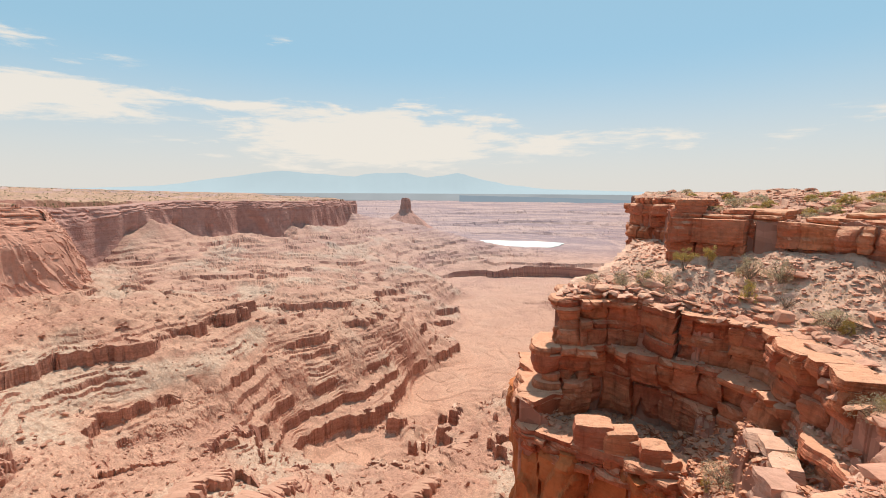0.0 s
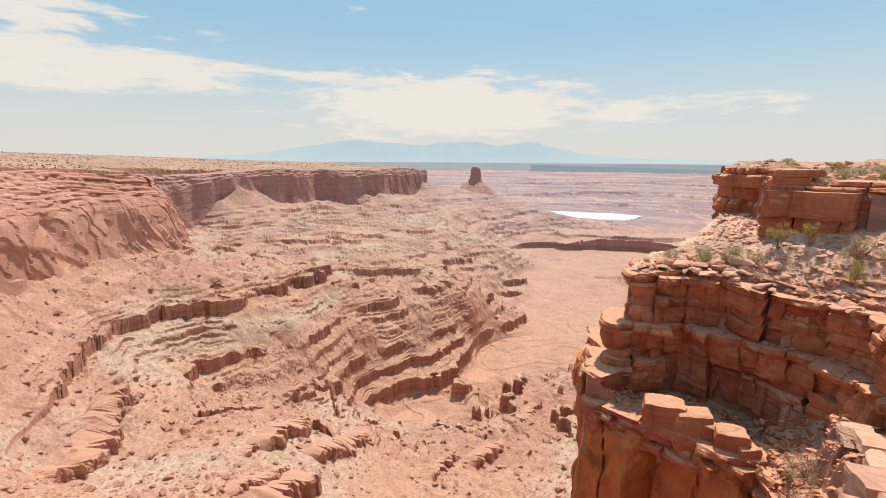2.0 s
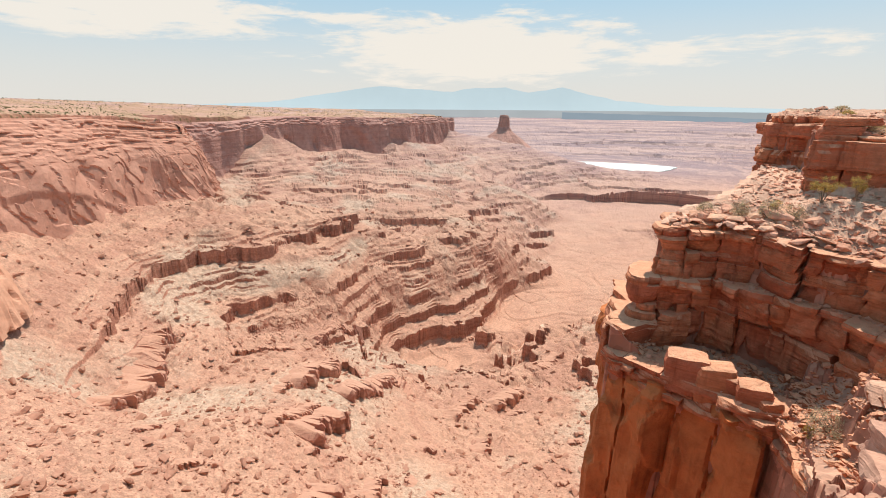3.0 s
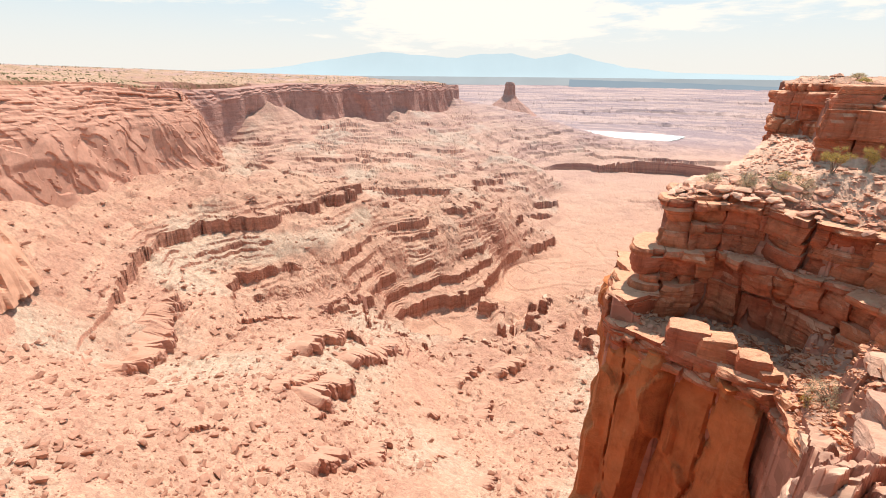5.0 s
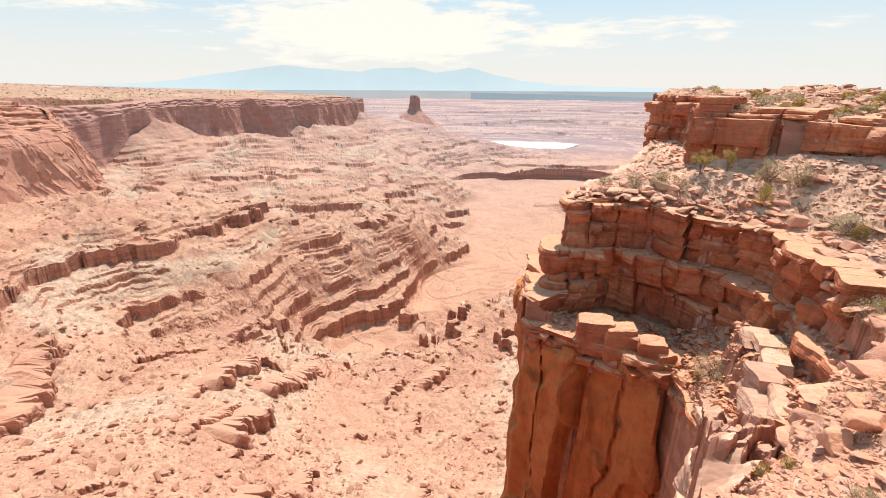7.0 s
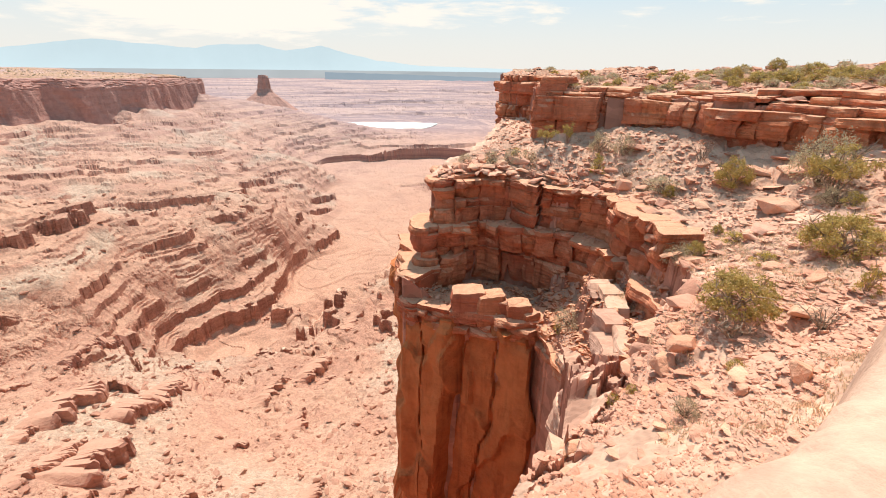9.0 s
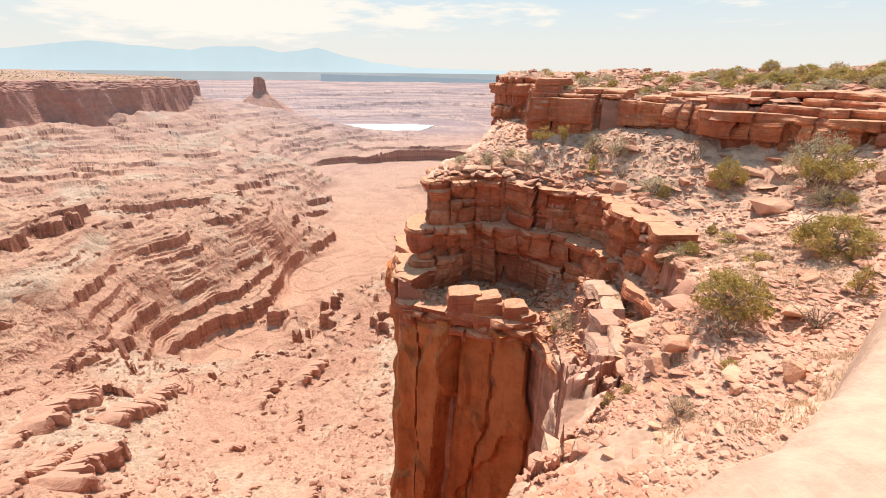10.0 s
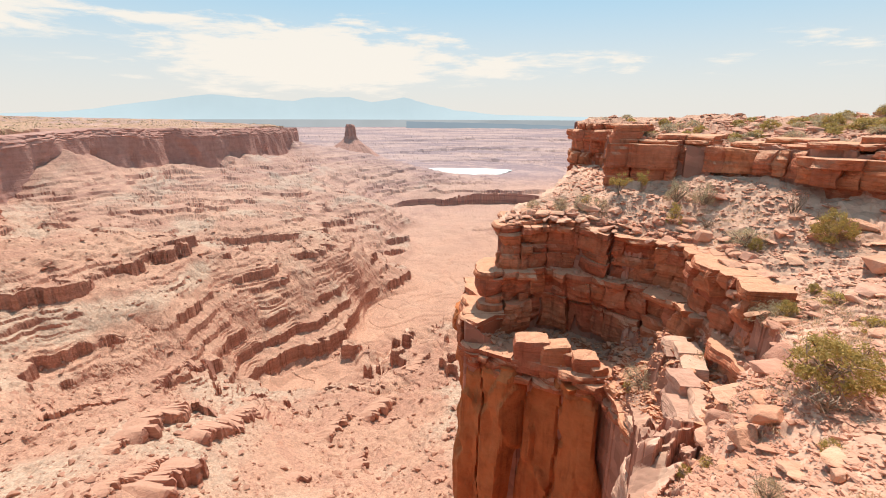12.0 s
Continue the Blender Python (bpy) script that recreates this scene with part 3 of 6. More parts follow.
def near_height(az, r):
    """Height of the near ground, and its pale tone; NaN where the void is."""
    x, y = polar(az, r)
    azn = az + 0.5 * fbm(r * 0.5, az * 0.4, 3, 71)
    wob = 0.35 * fbm(x * 0.7, y * 0.7, 3, 72)
    cap, rim, shelf, nrim, slab = cap_line(azn), rim_line(azn) + wob, shelf_edge(azn) + wob, near_rim(azn) + wob, slab_edge(az) + 0.05 * fbm(x * 2, y * 2, 2, 77)
    rough = 0.12 * fbm(x * 0.9, y * 0.9, 4, 73) + 0.07 * np.round(2.5 * fbm(x * 0.45, y * 0.45, 3, 78)) * sstep(14, 19, r) + 0.05 * fbm(x * 3.5, y * 3.5, 3, 74)
    h = np.full(x.shape, np.nan)
    floor3 = np.interp(azn, [9, 14, 18, 30, 33, 38, 41, 44], [-10.7, -11.9, -12.5, -12.3, -11.8, -9.7, -9.0, -8.2])
    h = np.where((azn > 9.8) & (azn < 46.2) & (r > shelf + 0.5) & (r < 24.8 + 7 * sstep(12.5, 15, azn)), floor3 + rough, h)
    open_side = np.interp(azn, [28, 30, 32.5, 34.2, 35.2], [21.4, 20.6, 18.4, 13.2, 0.0])
    cove = (azn > 29) & (azn < 49) & (r > np.maximum(open_side, nrim - 0.6)) & (r < rim + 0.3)
    h = np.where((azn > 29) & (r < rim + 0.3) & (r > nrim), np.nan, h)
    h = np.where(cove, cove_height(az, np.clip(r, 5, 30), x, y), h)
    big, crack = joint_blocks(x, y, 0.9, 81)
    small, chink = joint_blocks(x, y, 0.4, 85)
    broken = sstep(3.2, 0.5, nrim - r) * (r < nrim + 0.5) * sstep(24, 27, az) * sstep(51, 47, az) * sstep(-0.5, 0.2, fbm(x * 0.6, y * 0.6, 2, 89))
    slope = terrace_base(az, r) + rough + broken * (0.32 * big + 0.14 * small - 0.16 * sstep(0.1, 0.0, crack))
    on = ((azn >= 46.2) | (r < nrim - 0.3) | (r > rim + 0.3)) & (azn > 14.3) & (r < np.interp(azn, [14, 15, 18, 20, 22, 22.6, 22.7], [25.6, 26.6, 28.5, 30.6, 34, 38, 1e4]))
    on &= ~((azn < 20) & (r < 15))
    h = np.where(on, slope, h)
    top = -1.75 + 0.6 * sstep(36, 58, az) * sstep(28, 40, r) + np.interp(r, [24, 40, 60, 120, 500], [0, 0.9, 1.5, 0.0, -4.0]) + rough * 1.2 + 0.25 * np.round(1.2 * fbm(x * 0.15, y * 0.15, 2, 75))
    h = np.where((azn > 22.6) & (r > cap + 1.0 + wob * 0.5), top, h)
    h = np.where(r < slab + 0.02, -3.2, h)
    return h


def ground_height(az, r):
    az = np.where(az > 180, az - 360, az)
    x, y = polar(az, r)
    base = canyon_base(az, r)
    base = np.where((r > 430) & (r < 1600), np.maximum(base, -301), base)
    d = line_distance(x, y, RIM) + 10 * fbm(x / 60, y / 60, 3, 3)
    floor = sstep(-288, -297, base) * sstep(300, 500, r)
    near, wild = sstep(1000, 760, r - 320 * sstep(-13, -4, az)), (1 - 0.9 * floor) * (1 - 0.55 * sstep(1900, 2400, r))
    calm = 0.45 + 0.55 * sstep(240, 420, r)
    # spurs and gullies, joint blocks, then the beds
    gully = np.abs(fbm(x / 85 + 0.3 * fbm(x / 60, y / 60, 2, 6), y / 85, 3, 5))
    draw = np.abs(vnoise(x / 30 + 0.4 * vnoise(x / 25, y / 25, 4), y / 30, 7))
    s = base + dip(az, r) + wild * calm * ((8.0 + 5.0 * (1 - near)) * (0.42 - gully) + 8.5 * (draw - 0.35) * near * sstep(400, 480, r) + (1.1 + 1.5 * near) * fbm(x / 20, y / 20, 3, 8))
    brink = np.max([np.exp(-((s - level) / 5.5) ** 2) for level, tall in NEAR_BEDS if tall > 4], axis=0)
    shaly = np.exp(-((s + 179) / 12) ** 2) * sstep(-17, -23, az) * near * sstep(400, 470, r)
    s = s + wild * calm * (0.2 + 0.8 * brink) * (1 - 0.7 * shaly) * sstep(320, 430, r) * (2.6 * np.round(2 * fbm(x / 12, y / 12, 2, 14)) / 2 * (1 - 0.6 * sstep(1200, 1900, r)) + 2.0 * np.round(2 * vnoise(x / 5, y / 5, 15)) / 2 * near)
    lim = -142 + 26 * (1 - near)
    bare = (1 - floor) * (0.12 + 0.88 * sstep(lim + 6, lim - 8, s))
    patch = fbm(x / 42, y / 42, 3, 12)
    major = np.clip(0.6 + 1.5 * patch + 0.6 * vnoise(x / 14, y / 14, 13) + near * (1.4 * np.exp(-((s + 158) / 7) ** 2) * sstep(-20, -24, az) + 0.45 * np.exp(-((s + 284) / 9) ** 2) + 0.2 * np.exp(-((s + 264) / 7) ** 2)) - 1.2 * shaly, 0.0, 1.05) * bare * (0.1 + 0.9 * sstep(330, 440, r))
    minor = np.clip(0.25 + 1.2 * fbm(x / 35, y / 35, 3, 17) + 0.5 * (1 - near), 0.0, 1.0) * bare * (0.12 + 0.88 * sstep(300, 430, r))
    h = s + major * (near * stepped(s, NEAR_BEDS) + (1 - near) * stepped(s, FAR_BEDS) - s) + minor * (near * stepped(s + 1.5 * patch, THIN_BEDS, 0.2) + (1 - near) * stepped(s + 1.5 * patch, FINE_BEDS, 0.2) - s - 1.5 * patch) - dip(az, r)
    h = h - 1.3 * np.exp(-(np.abs(fbm(x / 48, y / 48, 3, 20)) / 0.14) ** 2) * (1 - floor) * sstep(1300, 600, r) * sstep(260, 420, r)
    rubble = (0.6 + 0.5 * sstep(-34, -40, az)) * fbm(x / 7, y / 7, 2, 9) + 0.22 * sstep(480, 350, r) * fbm(x / 2.6, y / 2.6, 2, 11) + np.maximum(0, fbm(x / 6, y / 6, 2, 10) - 0.3) * 1.3
    h = h + rubble * (1 - 0.93 * floor) * sstep(1600, 700, r) - 1.2 * floor * sstep(0.12, 0.0, np.abs(fbm(x / 130, y / 130, 3, 16)))
    h = h + floor * (1.8 * np.round(1.6 * fbm(x / 70, y / 45, 3, 21)) / 1.6 + 0.35 * fbm(x / 12, y / 12, 3, 22)) * sstep(2400, 1600, r)
    wash = np.zeros(x.shape)
    for number, plan in enumerate(WASHES):
        m = (r > 380) & (r < 1150) & (az > -14) & (az < 22)
        if m.any():
            dw = np.abs(ledge_distance(x[m], y[m], [polar(*q) for q in plan])[0] + 5 * fbm(x[m] / 14, y[m] / 14, 2, 35))
            wash[m] = np.maximum(wash[m], sstep(5.5, 1.5, dw) * (1.0 if number == 0 else 0.6))
    h = h - 2.6 * wash
    cones = np.maximum(34 * np.abs(fbm(x / 120, y / 120, 2, 29)) - 10, -8) * np.exp(np.minimum(d, 0) / 60) * sstep(800, 950, r)
    h = cut_ledges(az, r, x, y, h + cones)
    # plateau above the cliffs
    up = -30 + 0 * h + 0.010 * np.clip(d, 0, 900) + np.interp(az, [-60, -52, -38, -30, -10], [24, 20, 4, -2, -16]) * sstep(0, 60, d) + 2 * fbm(x / 70, y / 70, 3, 31)
    up = up + np.interp(d, [0, 300, 1200], [0, 0, 14]) * sstep(-25, -45, az)
    wall = sstep(50, 55, line_distance(x, y, RIM))
    h = np.where(d > -40, h * (1 - wall) + up * wall, h)
    rim_end = sstep(4550, 4800, r)
    h = h * (1 - rim_end) + (-112) * rim_end
    # the rock that the camera stands on
    n = near_height(az, r)
    deep = np.minimum(h, -95)
    h = np.where(r < 60, np.where(np.isnan(n), np.minimum(deep, -60), n), h)
    plateau = (az > 23.5) & (r >= 60)
    h = np.where(plateau, np.where(np.isnan(n), h, n), h)
    behind = (az > 82) | (az < -80)
    h = np.where(behind, np.where(r < 4, -3.2, -2.2 - 6 * sstep(40, 900, r)), h)
    shale = sstep(-0.35, 0.55, fbm(x / 70, y / 70, 3, 41) + 1.5 * shaly + 0.8 * np.exp(-((s + 153) / 7) ** 2) * (1 - near) + 0.55 * sstep(6, 10, az) * sstep(600, 300, r) - 0.45 + 0.28 * sstep(480, 380, r)
                  + 0.55 * np.exp(-(((az + 40) / 14) ** 2 + ((r - 230) / 70) ** 2)) - 2 * floor)
    shale = 0.85 * shale * (r > 60) * (d < -15) * (r < 1900)
    scrub = sstep(0, 40, d) * sstep(-0.5, 0.3, fbm(x / 40, y / 40, 3, 51)) + plateau * 0.6
    scrub = np.where(r < 60, 0.0, scrub)
    shelf = (r < 40) & (h < -8.6) & (az < 42)
    pale = np.where(r < 60, np.where(shelf, 0.15, np.where(h > -2.6, 0.5, 1.11)), np.maximum(floor * np.clip(0.45 + 0.8 * fbm(x / 60, y / 60, 4, 57), 0, 0.95), 1.25 * wash) + 0.4 * plateau)
    return h, shale, scrub, pale


def ground_patch(name, label, az, r, rows=0):
    """A sheet over bearing and distance. rows: so many to a column, laid closer where the ground is steep."""
    A, Rr = np.meshgrid(az, r)
    if rows:
        few = np.linspace(az[0], az[-1], 150)
        A0, R0 = np.meshgrid(few, r)
        el = np.arctan2(ground_height(A0.ravel(), R0.ravel())[0].reshape(A0.shape), R0)
        step = np.hypot(np.diff(el, axis=0), 0.35 * np.diff(np.log(R0), axis=0) * np.abs(np.sin(el[1:])))
        for _ in range(2):
            step = sum(np.roll(np.pad(step, ((0, 0), (4, 4)), mode="edge"), k, 1)[:, 4:-4] for k in range(-4, 5)) / 9
        along = np.concatenate([np.zeros((1, len(few))), np.cumsum(step, 0)], 0)
        along = along / along[-1] * (rows - 1)
        at = np.stack([np.interp(np.arange(rows), along[:, i], r) for i in range(len(few))], 0)
        Rr = np.stack([np.interp(az, few, at[:, k]) for k in range(rows)], 0)
        A, r = np.broadcast_to(az, Rr.shape), Rr[:, 0]
    A, Rr = A.ravel(), Rr.ravel()
    h, shale, scrub, pale = ground_height(A, Rr)
    x, y = polar(A, Rr)
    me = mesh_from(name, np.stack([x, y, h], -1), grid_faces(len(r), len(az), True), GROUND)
    me.attributes.new("tone", "FLOAT_VECTOR", "POINT").data.foreach_set("vector", np.stack([shale, scrub, pale], -1).astype(np.float32).ravel())
    me.attributes.new("grain", "FLOAT", "POINT").data.foreach_set("value", np.interp(Rr, [0, 40, 150, 3000], [0.1, 0.15, 1.6, 2.5]).astype(np.float32))
    # Strength of the painted haze: grows with distance, none on scrub.
    me.attributes.new("mudstone_haze", "FLOAT", "POINT").data.foreach_set("value", (np.interp(Rr, [600, 1100, 1900, 2500], [0, 0.18, 0.45, 0.9]) * (scrub < 0.3)).astype(np.float32))
    return tagged(new(name, me), label, "ground", kind="structure")


def build_ground():
    far = np.concatenate([np.geomspace(62, 150, 24), np.geomspace(151, 1000, 1150), np.geomspace(1002, 3000, 420), np.geomspace(3010, 4950, 90)])
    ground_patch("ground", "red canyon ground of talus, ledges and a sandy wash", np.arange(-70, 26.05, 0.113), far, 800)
    ground_patch("terrace_ground", "sandy rubble terrace between two sandstone ledges", np.arange(6, 80.1, 0.17), np.concatenate([[0.3], np.geomspace(0.5, 5.5, 50), np.geomspace(5.6, 29, 420), np.geomspace(29.2, 62, 60)]))
    ground_patch("plateau_ground", "scrubby sandstone plateau around the canyon rim", np.concatenate([np.arange(26, 80, 0.5), np.arange(80, 290.1, 4.0)]), np.geomspace(60, 4950, 120))
    ground_patch("rim_ground", "bare sandstone ground behind the viewpoint", np.concatenate([np.arange(80, 366.1, 4.0)]), np.geomspace(0.3, 62, 50))


build_ground()


# ---- cliffs of the mesas ----
def resample(line, step):
    p = np.array(line, float)
    seg = np.hypot(*np.diff(p, axis=0).T)
    s = np.concatenate([[0], np.cumsum(seg)])
    t = np.arange(0, s[-1], step)
    return np.stack([np.interp(t, s, p[:, 0]), np.interp(t, s, p[:, 1])], -1), t


def cliff_strip(name, line, step, top, foot, rows, material, seed, flute=3.0, ledges=0.25, setback=9.0, toe=7.0, lean=0.0, label=""):
    """A wall along a line: stepped beds above, sheer fluted rock in the middle, a flaring toe. The open side is on the line's right."""
    p, s = resample(line, step)
    tang = np.gradient(p, axis=0)
    tang /= np.linalg.norm(tang, axis=1)[:, None]
    k = max(3, int(12 / step))
    ker = np.ones(k) / k
    tang = np.stack([np.convolve(np.pad(tang[:, i], k // 2, mode="edge"), ker, "same")[k // 2:k // 2 + len(p)] for i in (0, 1)], -1)
    tang /= np.linalg.norm(tang, axis=1)[:, None]
    out = np.stack([tang[:, 1], -tang[:, 0]], -1)
    zt, zf = top(p, s), foot(p, s)
    v = np.linspace(0, 1, rows)[:, None]
    z = zt + (zf - zt) * v
    S = np.broadcast_to(s, z.shape)
    H = (zt - zf).mean()
    wob = 6 * fbm(S / 70, S * 0 + seed, 2, seed) + flute * (fbm((S + 0.5 * z) / 34, z / 90, 2, seed + 3) + 0.14 * fbm((S + 0.6 * z) / 9, z / 60, 2, seed + 6) * sstep(0.2, 0.7, v + 0.3 * fbm(S / 40, z / 40, 2, seed + 7)))
    beds = np.floor(v * 44 + 0.8 * fbm(S / 40, z * 0, 2, seed + 8))
    bed_off = 2.4 * vnoise(beds * 7.7, S / 30 + beds, seed + 9) + 1.5 * vnoise(beds * 3.1, S / 7 + beds, seed + 10)
    crown = np.clip(1 - v / ledges, 0, 1)
    off = wob * np.clip(v / ledges + 0.4, 0, 1) - setback * np.round(crown * 7 + 0.55 * fbm(S / 45, z * 0, 3, seed + 11)) / 7 + bed_off * sstep(ledges * 1.7, ledges * 0.6, v)
    slabs = 6.0 * np.abs(vnoise((S + 0.3 * z) / 52, z / 70, seed + 17)) + 3.5 * np.abs(vnoise((S - 0.5 * z) / 24, z / 45, seed + 18)) + 1.6 * np.round(1.5 * fbm((S + 0.4 * z) / 17, z / 24, 2, seed + 21))
    off = off + slabs * (lean > 0) * sstep(ledges * 0.7, ledges * 1.6, v)
    corner = sstep(-46.5, -41.0, np.degrees(np.arctan2(p[:, 0], p[:, 1])))[None] * (lean > 0)
    fin = ((S + 0.55 * z) / 15 + 0.5 * fbm(S / 24, z / 60, 2, seed + 19)) % 1
    off = off + corner * (2.2 * np.maximum(fin, 4 * (1 - fin) - 2.4) * sstep(0.1, 0.5, v + 0.3 * fbm(S / 18, z / 30, 2, seed + 22)) + 9 * v ** 2)
    alcove = sstep(0.1, 0.5, fbm(S / 45, z * 0 + 3.3, 2, seed + 15)) * np.exp(-((v - 0.72) / 0.16) ** 2)
    bearing = np.degrees(np.arctan2(p[:, 0], p[:, 1]))[None]
    reach = np.interp(bearing, [-58.5, -57.5, -55.5, -53, -50, -47.5, -46, -45], [0, 0.34, 0.56, 0.58, 0.5, 0.36, 0.2, 0]) * (lean > 0)
    brow = 1 - reach
    hollow = sstep(brow, brow + 0.07, v) * (reach > 0)
    off = off + lean * (v - 1) - 3.0 * hollow - 6 * alcove * (lean == 0) + toe * np.clip((v - 0.62) / 0.38, 0, 1) ** 1.6
    P = p[None] + out[None] * off[..., None]
    back = p + out * -75
    V = np.concatenate([np.stack([back[:, 0], back[:, 1], zt + 0.3], -1)[None], np.dstack([P, z])], 0)
    me = mesh_from(name, V.reshape(-1, 3), grid_faces(rows + 1, len(p), False), material)
    return tagged(new(name, me), label, "cliff")


def rim_top(p, s):
    az, r = np.degrees(np.arctan2(p[:, 0], p[:, 1])), np.hypot(p[:, 0], p[:, 1])
    el = np.interp(az, [-60, -55, -46, -38, -28, -18, -10], [-1.2, -1.2, -1.5, -2.0, -1.3, -1.5, -1.35])
    return r * np.tan(np.radians(el)) + 1.5 * fbm(s / 60, s * 0, 2, 91)


def rim_foot(p, s):
    az, r = np.degrees(np.arctan2(p[:, 0], p[:, 1])), np.hypot(p[:, 0], p[:, 1])
    return canyon_base(az, r) - np.interp(az, [-40, -36], [38, 16]) + 3 * fbm(s / 70, s * 0, 2, 92)


cliff_strip("mesa_cliff", RIM[:10], 1.6, rim_top, rim_foot, 110, MESAROCK, 101, flute=2.6, ledges=0.22, setback=9, toe=3, lean=24.0, label="sunlit red sandstone mesa cliff with layered rim above talus")
cliff_strip("mesa_cliff", RIM[9:23], 3.0, rim_top, rim_foot, 44, HAZEROCK, 151, flute=3.4, ledges=0.18, setback=8, toe=5, label="shaded sheer sandstone mesa wall above pink talus")


def build_buttress():
    cx, cy = polar(-61.2, 372)
    n, rows = 90, 60
    A, V = np.meshgrid(np.linspace(0, 2 * np.pi, n), np.linspace(0, 1, rows))
    side = np.interp(V, [0, 0.05, 0.18, 0.6, 1], [2, 8, 15, 21, 30]) + 2.6 * fbm(A * 4 + 1.5 * V, V * 2, 3, 211) - 3.2 * np.exp(-(vnoise(A * 5 + 2 * V, V * 1.5, 212) / 0.09) ** 2) * sstep(0.1, 0.4, V)
    deep = side * np.interp(V, [0, 0.3, 1], [2.6, 1.9, 1.5])
    ax = math.radians(60.6)
    u, w = side * np.cos(A), deep * np.sin(A) + 12 * (1 - V)
    me = mesh_from("mesa_buttress", np.stack([cx + u * math.cos(ax) - w * math.sin(ax), cy + u * math.sin(ax) + w * math.cos(ax), -22 - 103 * V], -1).reshape(-1, 3), grid_faces(rows, n), MESAROCK)
    tagged(new("mesa_buttress", me), "rounded sunlit sandstone buttress at the foot of the mesa", "cliff")


build_buttress()


def build_butte():
    cx, cy = polar(-4.6, 2250)
    n, rows = 72, 40
    a = np.linspace(0, 2 * np.pi, n, endpoint=False)
    v = np.linspace(0, 1, rows)
    A, V = np.meshgrid(a, v)
    rad = np.interp(V, [0, 0.06, 0.37, 0.46, 0.56, 1.0], [17, 21, 27, 36, 56, 140])
    rad = rad * (1 + 0.16 * fbm(np.cos(A) * 2.2, np.sin(A) * 2.2 + V * 0.6, 3, 201) * (1.1 - V * 0.4)) + 2 * fbm(A * 4, V * 12, 2, 203)
    z = -39 - 150 * V - 5 * (1 - V) * np.cos(A) ** 2 * (np.cos(A) > 0)
    verts = np.stack([cx + rad * np.cos(A) * 0.95, cy + rad * np.sin(A) * 0.9, z], -1).reshape(-1, 3)
    i = np.arange(rows - 1)[:, None] * n
    j = np.arange(n)[None]
    f = np.stack([i + j, i + n + j, i + n + (j + 1) % n, i + (j + 1) % n], -1).reshape(-1, 4)
    verts = np.concatenate([verts, [[cx, cy, -38.5]]])
    cap = np.stack([np.arange(0, n), (np.arange(0, n) + 1) % n, np.full(n, len(verts) - 1), np.full(n, len(verts) - 1)], -1)
    me = mesh_from("butte", verts, f, HAZEROCK)
    bm = bmesh.new()
    bm.from_mesh(me)
    bm.verts.ensure_lookup_table()
    for k in range(n):
        bm.faces.new((bm.verts[k], bm.verts[(k + 1) % n], bm.verts[n * rows]))
    bmesh.ops.recalc_face_normals(bm, faces=bm.faces)
    bm.to_mesh(me)
    tagged(new("butte", me), "lone dark red sandstone butte on a talus cone", "butte")


build_butte()


# ---- distance ----
def build_mountains():
    az = np.linspace(-46, 24, 260)
    shape = np.interp(az, [-46, -38, -32, -25.4, -22, -19.5, -17, -14.8, -10.8, -8.1, -6.5, -4.7, -2, 0.5, 1.9, 4, 7.7, 13, 24], [-0.1, 0.0, 0.25, 1.2, 1.8, 2.1, 2.0, 1.8, 1.5, 2.1, 1.95, 2.1, 1.5, 1.85, 2.0, 1.5, 0.65, 0.15, -0.1])
    shape = shape + 0.07 * fbm(az / 1.6, az * 0, 3, 301) * sstep(0, 0.6, shape)
    rows = 14
    v = np.linspace(0, 1, rows)[:, None]
    r = 4940 - 230 * v + 0 * az[None]
    el = shape[None] * (1 - v) ** 1.3 - 0.45 * v
    x, y = polar(np.broadcast_to(az, r.shape), r)
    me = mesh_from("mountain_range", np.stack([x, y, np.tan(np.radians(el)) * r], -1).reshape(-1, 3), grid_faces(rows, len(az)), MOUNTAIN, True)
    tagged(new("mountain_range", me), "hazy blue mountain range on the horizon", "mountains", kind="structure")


# Air haze is painted into this blue slope colour and its glow.
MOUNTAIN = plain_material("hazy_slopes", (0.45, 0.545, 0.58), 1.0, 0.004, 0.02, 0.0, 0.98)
build_mountains()
# Bluish glowing colour that stands for the haze in front of the mesa.
FARMESA = plain_material("hazy_mesa_rock", (0.32, 0.385, 0.44), 1.0, 0.004, 0.03, 0.0, 0.72)


def build_far_mesa():
    az = np.linspace(2.0, 40, 240)
    top = -0.62 - 0.022 * (az - 2) + 0.03 * fbm(az, az * 0, 3, 401)
    rows = 8
    v = np.linspace(0, 1, rows)[:, None]
    r = 4560 - 60 * v + 0 * az[None]
    el = top[None] * (1 - v) - 1.75 * v
    r = np.concatenate([r[:1] + 250, r], 0)
    el = np.concatenate([el[:1], el], 0)
    x, y = polar(np.broadcast_to(az, r.shape), r)
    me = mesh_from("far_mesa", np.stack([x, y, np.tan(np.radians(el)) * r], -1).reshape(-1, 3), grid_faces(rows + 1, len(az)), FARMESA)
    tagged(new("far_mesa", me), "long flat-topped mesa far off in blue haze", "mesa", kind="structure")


build_far_mesa()


def build_far_plain():
    az = np.linspace(-75, 85, 160)
    v = np.linspace(0, 1, 5)[:, None]
    r = 4945 - 120 * v + 0 * az[None]
    z = -8 + 3 * vnoise(az / 3, az * 0, 411)[None] * (1 - v) - 130 * v
    x, y = polar(np.broadcast_to(az, r.shape), r)
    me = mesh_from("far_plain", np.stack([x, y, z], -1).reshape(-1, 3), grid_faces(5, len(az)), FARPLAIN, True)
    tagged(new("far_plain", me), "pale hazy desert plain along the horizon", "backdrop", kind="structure")


